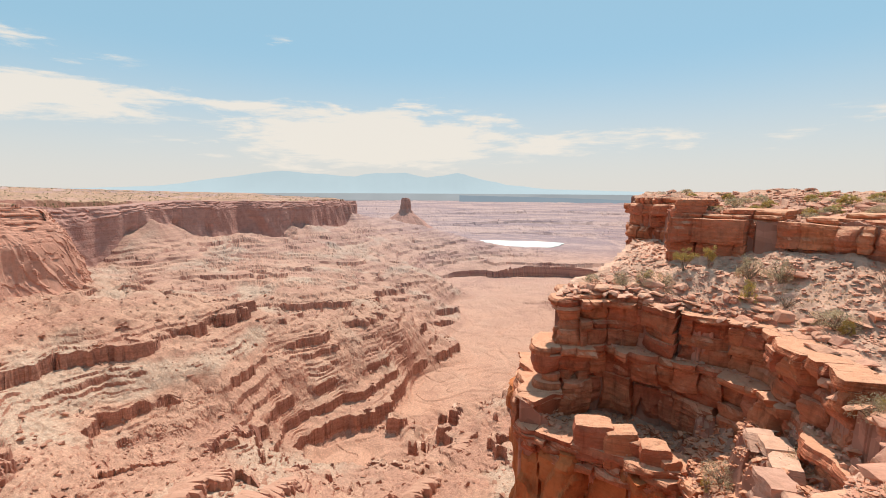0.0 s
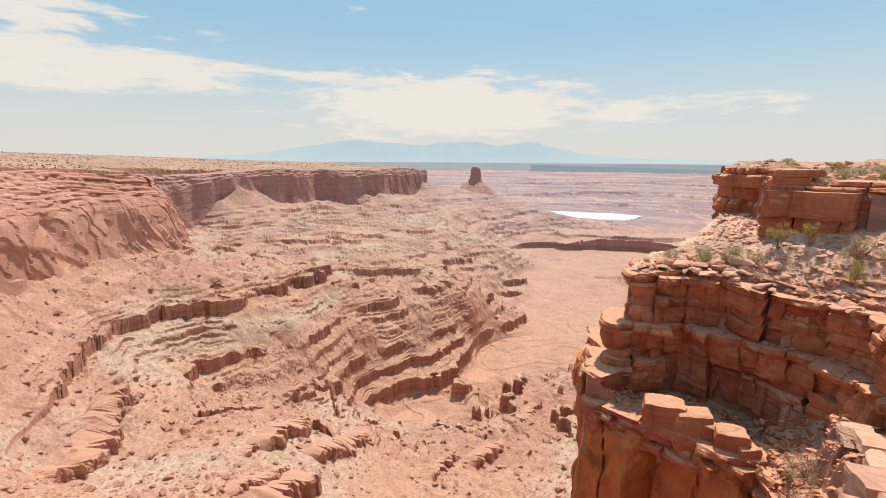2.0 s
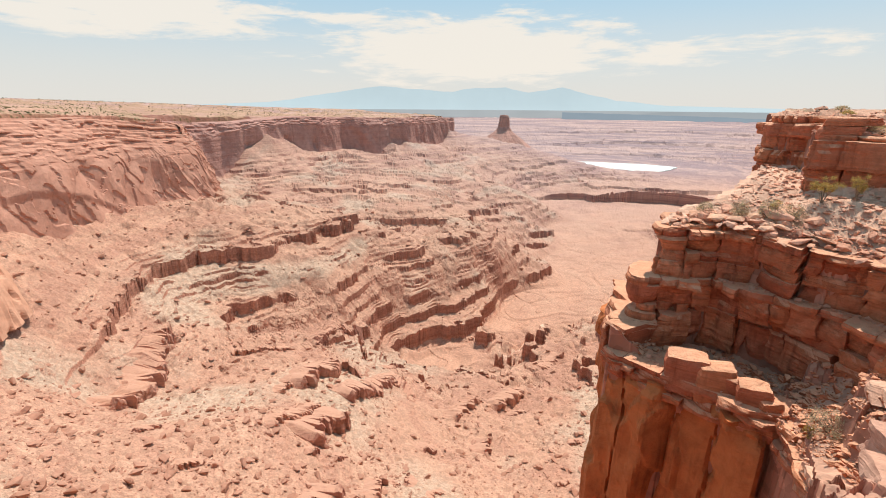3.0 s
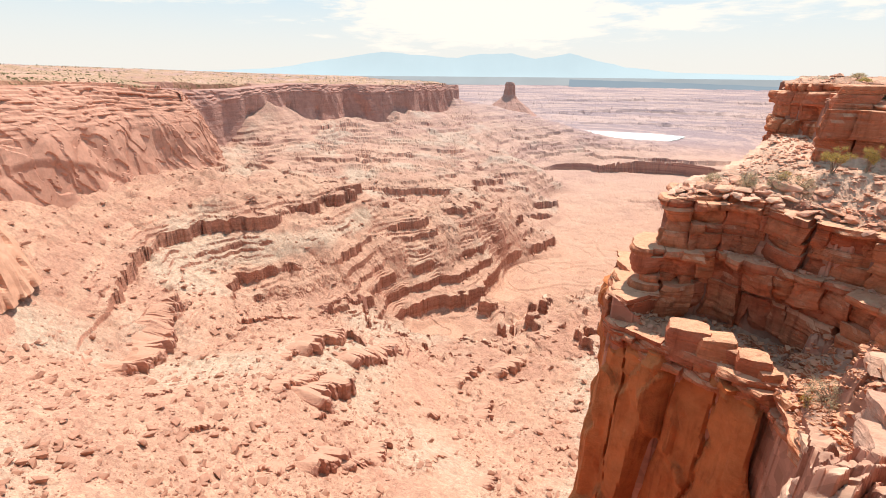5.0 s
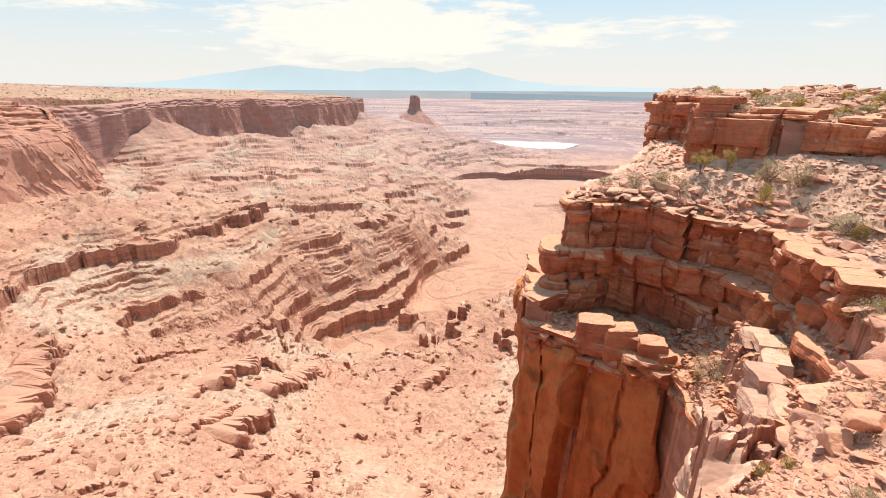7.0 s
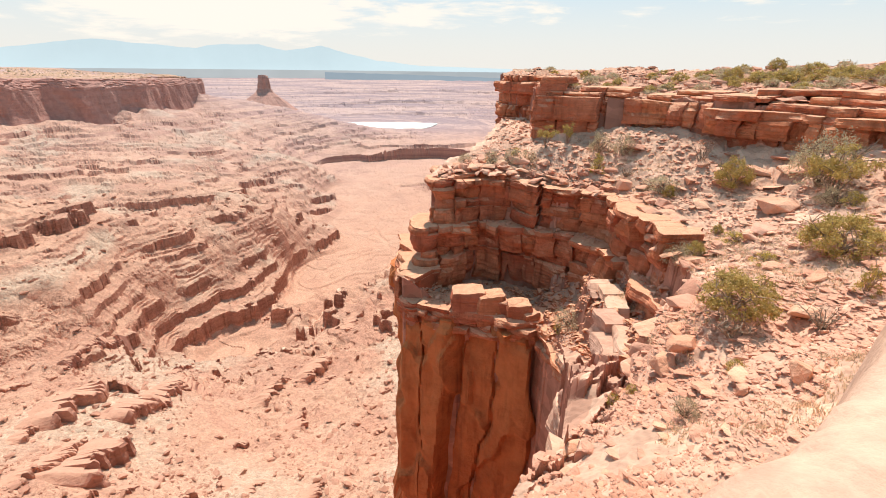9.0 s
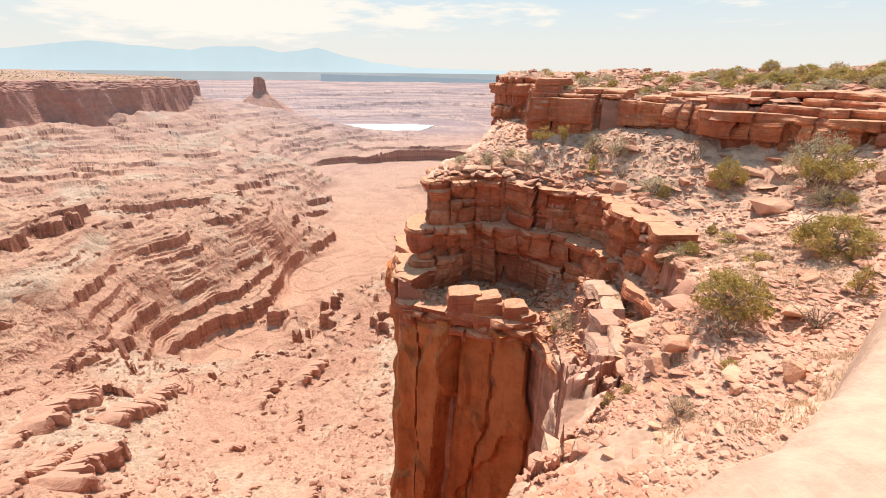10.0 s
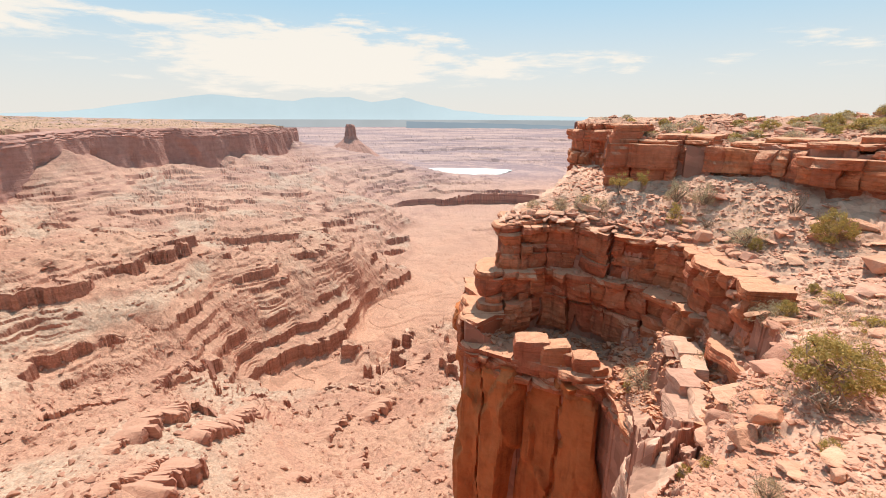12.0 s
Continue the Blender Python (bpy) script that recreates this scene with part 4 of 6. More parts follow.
# Haze strip along the horizon: pale colour painted and made to glow.
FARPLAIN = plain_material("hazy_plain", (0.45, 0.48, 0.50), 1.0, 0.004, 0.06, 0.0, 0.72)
build_far_plain()
WATER = plain_material("pond_brine", (0.75, 0.80, 0.78), 0.4, 0.01, 0.08, 0.3)


def build_pond(az0, az1, r0, r1, seed):
    z = float(np.percentile(ground_height(*[g.ravel() for g in np.meshgrid(np.linspace(az0, az1, 9), np.linspace(r0, r1, 5))])[0], 75)) + 0.3
    n = 64
    a = np.linspace(0, 2 * np.pi, n, endpoint=False)
    am, rm, aw, rw = (az0 + az1) / 2, (r0 + r1) / 2, (az1 - az0) / 2, (r1 - r0) / 2
    wob = 1 + 0.15 * vnoise(np.cos(a) * 2 + 5, np.sin(a) * 2 + 5, seed)
    x, y = polar(am + aw * np.cos(a) * wob, rm + rw * np.sign(np.sin(a)) * np.abs(np.sin(a)) ** 0.7 * wob)
    bm = bmesh.new()
    vs = [bm.verts.new((p, q, z)) for p, q in zip(x, y)]
    face = bm.faces.new(vs)
    lo = bmesh.ops.extrude_face_region(bm, geom=[face])["geom"]
    for g in lo:
        if isinstance(g, bmesh.types.BMVert):
            g.co.z -= 12
    bmesh.ops.recalc_face_normals(bm, faces=bm.faces)
    me = bpy.data.meshes.new("evaporation_pond")
    bm.to_mesh(me)
    bm.free()
    me.materials.append(WATER)
    tagged(new("evaporation_pond", me), "pale blue-white evaporation pond on the desert floor", "pond", kind="structure")


build_pond(2.2, 15.2, 2330, 2640, 3)
build_pond(-1.6, 0.3, 2840, 2960, 4)


# ---- faces of the single ledges ----
def build_ledge(height, plan, seed):
    far = plan[0][1] > 800
    p, s = resample([polar(*q) for q in plan], 0.0022 * plan[0][1])
    tang = np.gradient(p, axis=0)
    tang = np.stack([np.convolve(np.pad(tang[:, i], 6, mode="edge"), np.ones(7) / 7, "same")[6:-6] for i in (0, 1)], -1)
    tang /= np.linalg.norm(tang, axis=1)[:, None]
    out = np.stack([tang[:, 1], -tang[:, 0]], -1)
    size = 0.35 * height
    q = p.copy()
    for _ in range(3):
        q = p + out * brink_noise(q[:, 0], q[:, 1], size)[:, None]

    def at(pts):
        return ground_height(np.degrees(np.arctan2(pts[:, 0], pts[:, 1])), np.hypot(pts[:, 0], pts[:, 1]))[0]
    top, bot = at(q - out * 2.0), at(q + out * 2.2)
    tall = np.maximum(top - bot, 0.4)
    rows = 9
    v = np.linspace(0, 1, rows)[:, None]
    z = top + 0.25 - (tall + 1.2) * v
    S = np.broadcast_to(s, z.shape)
    joint = np.floor(S / (0.32 * height) + 0.7 * vnoise(S / height, S * 0, seed))
    off = 0.9 + 0.10 * height * (hash2(joint, joint * 0 + seed, 25) - 0.5) + 0.05 * height * fbm(S / 2.0, z / 3.0, 3, seed) + 0.05 * height * vnoise(np.floor(v * 5) * 3.7 + 0 * S, S / (height * 2), seed + 1) + 0.12 * height * v ** 2
    P = q[None] + out[None] * off[..., None]
    back = np.stack([q[:, 0] - out[:, 0] * 5, q[:, 1] - out[:, 1] * 5, top - 0.6], -1)[None]
    V = np.concatenate([back, np.dstack([P, z])], 0)
    stands = np.concatenate([[False], tall > 0.25 * height, [False]])
    starts, ends = np.where(~stands[:-1] & stands[1:])[0], np.where(stands[:-1] & ~stands[1:])[0]
    for a, b in zip(starts, ends):
        if b - a < 6:
            continue
        me = mesh_from("rock_ledge", V[:, a:b].reshape(-1, 3), grid_faces(rows + 1, b - a), HAZEROCK if far else LEDGEROCK)
        tagged(new("rock_ledge", me), "long dark band of ledge rock above pink talus" if far else "broken dark red ledge standing out of the talus slope", "rock ledge", "ledges of the canyon wall")


# Upward faces carry the talus colour.
LEDGEROCK = rock_material("ledge_sandstone", (0.58, 0.305, 0.225), (0.47, 0.23, 0.165), 3.0, bands=0.4, band_size=1.5, bump=0.5, top_tone=(0.55, 0.315, 0.222))
for number, (height, plan) in enumerate(LEDGES):
    if plan[0][1] < 1500:
        build_ledge(height, plan, 1000 + 7 * number)


# ---- outcrops on the slopes of the canyon's head ----
def build_outcrop(height, plan, seed):
    """A shelf of jointed rock that stands out of the slope: broken top, upright columns, ends that sink into the talus."""
    p, s = resample([polar(*q) for q in plan], 0.0016 * plan[0][1])
    tang = np.gradient(p, axis=0)
    tang /= np.linalg.norm(tang, axis=1)[:, None]
    out = np.stack([tang[:, 1], -tang[:, 0]], -1)
    end = np.clip(np.minimum(s, s[-1] - s) / (0.4 * height), 0, 1) ** 0.7
    rng = np.random.RandomState(seed)
    col = np.cumsum(np.concatenate([[0], np.diff(np.floor(s / (0.22 * height) + 0.8 * vnoise(s / height, s * 0, seed)))]) != 0)
    lift, stand, tilt = rng.uniform(-0.28, 0.12, col[-1] + 1)[col], rng.uniform(-0.3, 0.25, col[-1] + 1)[col], rng.uniform(-0.1, 0.1, col[-1] + 1)[col]
    gone = vnoise(s / (1.4 * height), s * 0 + 4, seed + 3)
    face = height * (0.35 + stand + 0.3 * fbm(s / (1.5 * height), s * 0, 2, seed + 1)) * end

    def at(pts):
        return ground_height(np.degrees(np.arctan2(pts[:, 0], pts[:, 1])), np.hypot(pts[:, 0], pts[:, 1]))[0]
    top = at(p) + height * (0.62 + lift - 0.35 * sstep(0.1, 0.6, gone)) * end - 0.25 * height * (1 - end)
    foot = at(p + out * (face + 0.4)[:, None]) - 0.22 * height
    foot = np.minimum(foot, top - 0.2)
    rows = 12
    v = np.linspace(0, 1, rows)[:, None]
    z = top + (foot - top) * v
    S = np.broadcast_to(s, z.shape)
    bed = np.floor(v * 5 + 0.6 * vnoise(S / (2 * height), S * 0, seed + 5))
    off = face + height * (0.045 * vnoise(bed * 3.7, S / (0.8 * height) + bed, seed + 2) + 0.05 * fbm(S / (0.3 * height), z / (0.3 * height), 2, seed + 4) + tilt * (v - 0.5)) - 0.10 * height * np.clip(1 - v * 9, 0, 1)
    P = p[None] + out[None] * off[..., None]
    back, half = p - out * (1.5 * height), p - out * (0.6 * height)
    mid = p + out * (0.35 * face)[:, None]
    crest = np.convolve(np.pad(top, 12, mode="edge"), np.ones(25) / 25, "same")[12:-12]
    lumps = 0.05 * height * vnoise(s / (0.5 * height), s * 0, seed + 6)
    rear = [np.dstack([q[None], (at(q) + share * (crest - at(p)) + lumps - 0.12 * height * (share == 0))[None]]) for q, share in ((back, 0.0), (half, 0.6))]
    V = np.concatenate(rear + [np.dstack([mid[None], (0.5 * top + 0.5 * crest + lumps)[None]]), np.dstack([P, z])], 0)
    me = mesh_from("rock_outcrop", V.reshape(-1, 3), grid_faces(rows + 3, len(p)), LEDGEROCK)
    tagged(new("rock_outcrop", me), "broken dark red rock outcrop standing out of pale talus", "rock outcrop", "outcrops of the canyon head")


for number, (height, plan) in enumerate(OUTCROPS):
    build_outcrop(1.15 * height, plan, 2000 + 11 * number)


# ---- rock pieces ----
def chip(bm, rng, cuts, reach):
    for _ in range(cuts):
        n = Vector((rng.uniform(-1, 1), rng.uniform(-1, 1), rng.uniform(-0.7, 1))).normalized()
        d = reach * (abs(n.x) + abs(n.y) + abs(n.z)) * 0.5
        for v in bm.verts:
            over = v.co.dot(n) - d
            if over > 0:
                v.co -= n * over


def block_mesh(seed, cuts=4, chips=4, beds=True):
    """A weathered joint block in a unit box: rounded arrises, chipped corners, grooved beds."""
    rng = random.Random(seed)
    bm = bmesh.new()
    bmesh.ops.create_cube(bm, size=1.0)
    bmesh.ops.subdivide_edges(bm, edges=bm.edges, cuts=cuts, use_grid_fill=True)
    inset = {}
    for v in bm.verts:
        q = v.co * 2
        k = (abs(q.x) ** 9 + abs(q.y) ** 9 + abs(q.z) ** 9) ** (1 / 9)
        v.co = q / k / 2
        level = round((q.z + 1) / 2 * (cuts + 1))
        if beds:
            f = inset.setdefault(level, 1 - rng.random() ** 2 * 0.13)
            v.co.x *= f
            v.co.y *= f
        v.co += 0.075 * noise.noise_vector(v.co * 1.7 + Vector((seed * 3.1, 0, 0))) + 0.025 * noise.noise_vector(v.co * 5.5 + Vector((0, seed * 2.3, 0)))
    chip(bm, rng, chips, 0.86)
    me = bpy.data.meshes.new("block")
    bm.to_mesh(me)
    bm.free()
    return me


def rock_mesh(seed, points=13, name="rock"):
    """An angular broken rock: the hull of scattered points in a unit box, base flat."""
    rng = random.Random(seed)
    bm = bmesh.new()
    for _ in range(points):
        p = Vector((rng.gauss(0, 1), rng.gauss(0, 1), rng.gauss(0, 1))).normalized()
        bm.verts.new((p.x * 0.5, p.y * 0.5, max(-0.32, p.z * 0.5)))
    hull = bmesh.ops.convex_hull(bm, input=bm.verts)
    junk = [g for g in set(hull["geom_interior"]) | set(hull["geom_unused"]) if isinstance(g, bmesh.types.BMVert)]
    bmesh.ops.delete(bm, geom=junk, context="VERTS")
    bmesh.ops.bevel(bm, geom=list(bm.edges), offset=0.02, segments=1, affect="EDGES")
    bmesh.ops.recalc_face_normals(bm, faces=bm.faces)
    me = bpy.data.meshes.new(name)
    bm.to_mesh(me)
    bm.free()
    return me


def with_material(me, material):
    me.materials.append(material)
    return me


BLOCKS = [with_material(block_mesh(i), CAPROCK) for i in range(12)]
ROCKS = [with_material(rock_mesh(70 + i), BOULDER) for i in range(10)]


def thing(name, label, category, at=(0, 0, 0), group="", kind=""):
    ob = new(name)
    ob.location = at
    return tagged(ob, label, category, group, kind)


def piece(name, me, parent, m):
    ob = new(name, me)
    if parent:
        ob.parent = parent
        ob.matrix_parent_inverse = Matrix.Translation(-parent.location)
    ob.matrix_basis = m
    return ob


def course(parent, line, z_top, z_bot, rng, widths, depth=1.6, out=0.0, jitter=0.18, tilt=1.5, skip=0.0, meshes=None, z_jit=0.12, name="block", drift=None):
    """One bed of blocks along a line, open side on the line's right."""
    p, s = resample([polar(a, r) for a, r in line], 0.05)
    t = 0.0
    meshes = meshes or BLOCKS
    while t < s[-1] - 0.3:
        w = rng.uniform(*widths)
        mid = min(int((t + w / 2) / 0.05), len(p) - 2)
        i0, i1 = min(int(t / 0.05), len(p) - 2), min(int((t + w) / 0.05), len(p) - 1)
        tang = p[max(i1, i0 + 1)] - p[i0]
        ang = math.atan2(tang[1], tang[0])
        nx, ny = math.sin(ang), -math.cos(ang)
        t += w
        if rng.random() < skip:
            continue
        o = out + rng.uniform(-jitter, jitter) + (drift(t) if drift else 0)
        zt, zb = z_top + rng.uniform(-z_jit, z_jit), z_bot - rng.uniform(0, z_jit)
        d = depth * rng.uniform(0.85, 1.2)
        cx, cy = p[mid][0] + nx * (o - d / 2), p[mid][1] + ny * (o - d / 2)
        m = pose(cx, cy, (zt + zb) / 2, rng.gauss(0, tilt), rng.gauss(0, tilt), math.degrees(ang) + rng.gauss(0, 3 * tilt)) @ Matrix.Diagonal((w * 1.02, d, (zt - zb) * 1.04, 1))
        piece(name, rng.choice(meshes), parent, m)


CAPLINE = [(22.2, 40), (22.2, 36.5), (23.5, 35.2), (25.6, 34.2), (26.3, 30.2), (30, 29.6), (35, 28.9), (41, 27.9), (44, 27.2), (49, 26.7), (57, 25.8), (62, 24.7), (68, 24)]
RIMLINE = [(14.2, 27.3), (14.3, 26.2), (15, 25.4), (21.3, 26.0), (28.7, 25.2), (36.3, 24.3), (38.3, 23.2), (39.8, 21.6), (43.7, 18.8), (45.4, 17.2)]
NEARRIM = [(46.2, 16.7), (43.7, 15.2), (42.5, 13.3), (40, 11.2), (34.7, 9.2), (28.5, 7.4), (25.9, 6.5), (18, 5.4)]
SHELF = [(9.9, 30), (9.6, 25), (9.7, 23.4), (12, 22.6), (18.5, 21.8), (28.9, 20.7), (32, 18.8), (36, 16.8), (40, 14.9)]


def block_wall(parent, line, levels, rng, widths, out, material, seed, depth=1.2, slant=0.13, cracks=(), rough=1.0, name="block", relief=0.6, cell_jit=0.11, top=None, rounds=1.0, skip=(), columns=1.0):
    """A cliff face of tight joint blocks along a line, open side on the line's right. levels: bed boundaries from above, out: each bed's stand."""
    p, s = resample([polar(a, r) for a, r in line], 0.04)
    tang = np.gradient(p, axis=0)
    tang = np.stack([np.convolve(np.pad(tang[:, i], 12, mode="edge"), np.ones(13) / 13, "same")[12:-12] for i in (0, 1)], -1)
    tang /= np.linalg.norm(tang, axis=1)[:, None]
    nor = np.stack([tang[:, 1], -tang[:, 0]], -1)
    length = s[-1]

    def edge(k, t):
        if top and k == 0:
            px, py = np.interp(t, s, p[:, 0]), np.interp(t, s, p[:, 1])
            return top(px, py) + 0.08 * fbm(t / 0.9, t * 0, 2, seed)
        return levels[k] + 0.075 * fbm(t / 2.4, t * 0 + k * 3.7, 3, seed) * min(1, (levels[max(k - 1, 0)] - levels[min(k + 1, len(levels) - 1)]) * 0.7 + 0.2)
    cols, t = list(cracks), 0.0
    while t < length:
        t += rng.lognormvariate(math.log(1.35 * widths[1]), 0.45)
        cols.append(t)
    cols = sorted(c for c in cols if c < length)
    stand = [0.0]
    for _ in range(len(cols) + 1):
        stand.append(0.35 * stand[-1] + rng.uniform(-0.5, 0.45) * columns)
    for k in range(len(levels) - 1):
        joints, t = [0.0], 0.0
        while t < length:
            t += min(widths[1] * 1.6, rng.lognormvariate(math.log((widths[0] + widths[1]) / 2), 0.5)) * (1.0 if levels[k] - levels[k + 1] > 0.5 else 1.3)
            joints.append(t)
        joints = sorted([j for j in joints if all(abs(j - c) > 0.4 for c in cols)] + cols)
        for a, b in zip(joints[:-1], joints[1:]):
            b = min(b, length)
            if b - a < 0.25 or (skip and rng.random() < skip[k]):
                continue
            h = levels[k] - levels[k + 1]
            nu, nv = max(4, int((b - a) / 0.13)), max(4, int(h / 0.12))
            u, v = np.meshgrid(np.linspace(0, 1, nu), np.linspace(0, 1, nv))
            lean0, lean1 = slant * rng.gauss(0, 1) * (a > 0), slant * rng.gauss(0, 1)
            t0 = a + 0.006 + lean0 * (v - 0.5) * h + 0.07 * fbm(v * h * 2, v * 0 + a, 2, seed + 1)
            t1 = b - 0.006 + lean1 * (v - 0.5) * h + 0.07 * fbm(v * h * 2, v * 0 + b, 2, seed + 1)
            t = np.clip(t0 + (t1 - t0) * u, 0, length - 0.01)
            z0, z1 = edge(k, t) - 0.004, edge(k + 1, t) + 0.004
            z = z0 + (z1 - z0) * v
            e = np.minimum(np.minimum(u, 1 - u) * (b - a), np.minimum(v, 1 - v) * h * 1.4)
            rounding = rng.uniform(0.02, 0.08) * rounds
            off = out[k] + relief * fbm(t / 4.5, t * 0 + k * 0.1, 2, seed + 2) + 0.1 * fbm(t / 1.5, t * 0 + k * 5.1, 2, seed + 3) + rng.uniform(-cell_jit, cell_jit) - (0.45 if rng.random() < 0.1 else 0) + stand[int(np.searchsorted(cols, (a + b) / 2))]
            off = off - rounding * np.clip(1 - e / rounding, 0, 1) ** 2 * rng.uniform(0.5, 1.1)
            off = off + rough * (0.15 * fbm(t * 1.1 + rng.random() * 0.6, z * 1.3, 4, seed + 4) - 0.07 * np.abs(vnoise(t / 2.2, z * 5.5, seed + 5)) - 0.05 * (vnoise(t / 1.5, z * 9, seed + 6) > 0.35))
            c0, c1 = rng.uniform(0.2, 0.8), rng.uniform(0.2, 0.8)
            off = off - np.maximum(0, (u - c0) * rng.choice((-1, 1))) * rng.uniform(0, 0.3) * (b - a) * 0.5 - np.maximum(0, (v - c1 + 0.4 * (u - 0.5)) * rng.choice((-1, 1))) * rng.uniform(0, 0.4) * h * 0.6
            off = off + (u - 0.5) * rng.gauss(0, 0.08) + (v - 0.5) * rng.gauss(0, 0.05)
            for _ in range(2):
                ang = rng.uniform(0, 2 * math.pi)
                cut = (u - 0.5) * (b - a) * math.cos(ang) + (v - 0.5) * h * math.sin(ang) - rng.uniform(0.2, 0.5) * min(b - a, h)
                off = off - np.maximum(0, cut) * rng.uniform(0.1, 0.5)
            x, y = np.interp(t, s, p[:, 0]), np.interp(t, s, p[:, 1])
            nx, ny = np.interp(t, s, nor[:, 0]), np.interp(t, s, nor[:, 1])
            front = np.stack([x + nx * off, y + ny * off, z], -1)
            ring = np.concatenate([np.arange(nu), (np.arange(1, nv) * nu + nu - 1), (nv - 1) * nu + np.arange(nu - 2, -1, -1), np.arange(nv - 2, 0, -1) * nu])
            fl, nl = front.reshape(-1, 3), np.stack([nx, ny, nx * 0], -1).reshape(-1, 3)
            back = fl[ring] - nl[ring] * depth + np.stack([ring * 0, ring * 0, 0.05 * rng.random() - 0.02 * (fl[ring, 2] - fl[:, 2].mean())], -1)
            n0 = len(fl)
            j = np.arange(len(ring))
            sides = np.stack([ring, ring[(j + 1) % len(ring)], n0 + (j + 1) % len(ring), n0 + j], -1)
            me = mesh_from(name, np.concatenate([fl, back]), np.concatenate([grid_faces(nv, nu), sides[:, ::-1]]), material)
            ob = piece(name, me, parent, Matrix.Identity(4))


def terrace_top(x, y):
    return terrace_base(np.degrees(np.arctan2(x, y)), np.hypot(x, y)) - 0.02


def build_caprock():
    rng = random.Random(5)
    cap = thing("caprock_ledge", "layered red sandstone caprock wall with vertical joints", "rock ledge", (*polar(35, 28.9), -4))
    block_wall(cap, CAPLINE[4:9], (-1.0, -1.25, -1.55, -2.85, -4.6), rng, (1.0, 1.9), (-0.9, -0.35, 0.05, -0.3), CAPROCK, 611, 2.0, slant=0.04, rounds=1.5, skip=(0.3, 0.15, 0, 0))
    block_wall(cap, CAPLINE[8:], (-0.8, -1.1, -1.4, -1.75, -2.15, -3.0, -4.4), rng, (0.5, 1.6), (-1.6, -0.8, -0.1, 0.3, 0.0, -0.45), CAPROCK, 621, 2.6, slant=0.06, cell_jit=0.4, skip=(0.35, 0.25, 0.15, 0.05, 0, 0))
    block_wall(cap, CAPLINE[:5], (-0.5, -0.9, -1.75, -2.5, -3.4, -4.9), rng, (0.7, 1.3), (-0.35, 0.05, -0.15, 0.05, 0.1), CAPROCK, 631, 1.6, slant=0.05, rounds=1.4)


LOWRIM = [(12.4, 27.2), (12.5, 25.8), (12.8, 24.9), (15, 25.0)] + RIMLINE[3:]


def build_terrace_cliff():
    rng = random.Random(9)
    cl = thing("terrace_cliff", "shaded red sandstone cliff of stacked jointed blocks", "cliff", (*polar(28, 25), -12))
    p, s = resample([polar(a, r) for a, r in RIMLINE], 0.05)
    crack = [float(s[np.argmin(np.abs(np.degrees(np.arctan2(p[:, 0], p[:, 1])) - a))]) for a in (20.5, 23.5, 28.2, 33.0, 36.5)]
    block_wall(cl, RIMLINE[:9], (-5.55, -5.85, -6.2, -7.0, -7.5, -8.4), rng, (0.5, 2.2), (0.0, 0.3, 0.1, 0.15, 0.2), CAPROCK, 641, 1.1, cracks=crack, top=terrace_top, cell_jit=0.24, relief=0.9)
    block_wall(cl, LOWRIM, (-8.35, -8.75, -9.9, -10.3, -12.1), rng, (0.8, 2.3), (0.32, 0.12, -0.15, 0.2), CAPROCK, 651, 2.4, cracks=[c + 1.3 for c in crack], cell_jit=0.28, relief=1.0)
    for az, r, w, h in ((19.3, 22.0, 1.75, 1.85), (22.4, 21.8, 1.5, 1.8), (24.6, 21.6, 0.8, 1.5), (26.3, 21.4, 1.2, 1.6), (28.1, 21.2, 0.8, 1.2), (21.0, 23.0, 0.9, 1.2), (17.2, 23.3, 0.9, 0.8), (12.8, 23.6, 0.8, 0.45), (16, 24.6, 0.5, 0.4)):
        x, y = polar(az, r)
        piece("block", rng.choice(BLOCKS), cl, pose(x, y, -12.75 + h / 2, rng.gauss(0, 4), rng.gauss(0, 4), -az + rng.gauss(0, 10)) @ Matrix.Diagonal((w * 1.05, w * 0.85, h, 1)))
    # broken plates that overlap along the brink
    q, t = resample([polar(a, r) for a, r in RIMLINE[1:]], 0.05)
    for _ in range(150):
        k = rng.randrange(4, len(q) - 4)
        tx, ty = q[k + 3] - q[k - 3]
        o, w = rng.uniform(-1.5, 0.28), rng.uniform(0.35, 1.25)
        x, y = q[k][0] + ty / 0.3 * o, q[k][1] - tx / 0.3 * o
        piece("plate", rng.choice(ROCKS), cl, pose(x, y, float(terrace_top(x, y)) + rng.uniform(-0.02, 0.16), rng.gauss(0, 7), rng.gauss(0, 7), rng.uniform(0, 360)) @ Matrix.Diagonal((w, w * rng.uniform(0.5, 0.9), rng.uniform(0.18, 0.5), 1)))


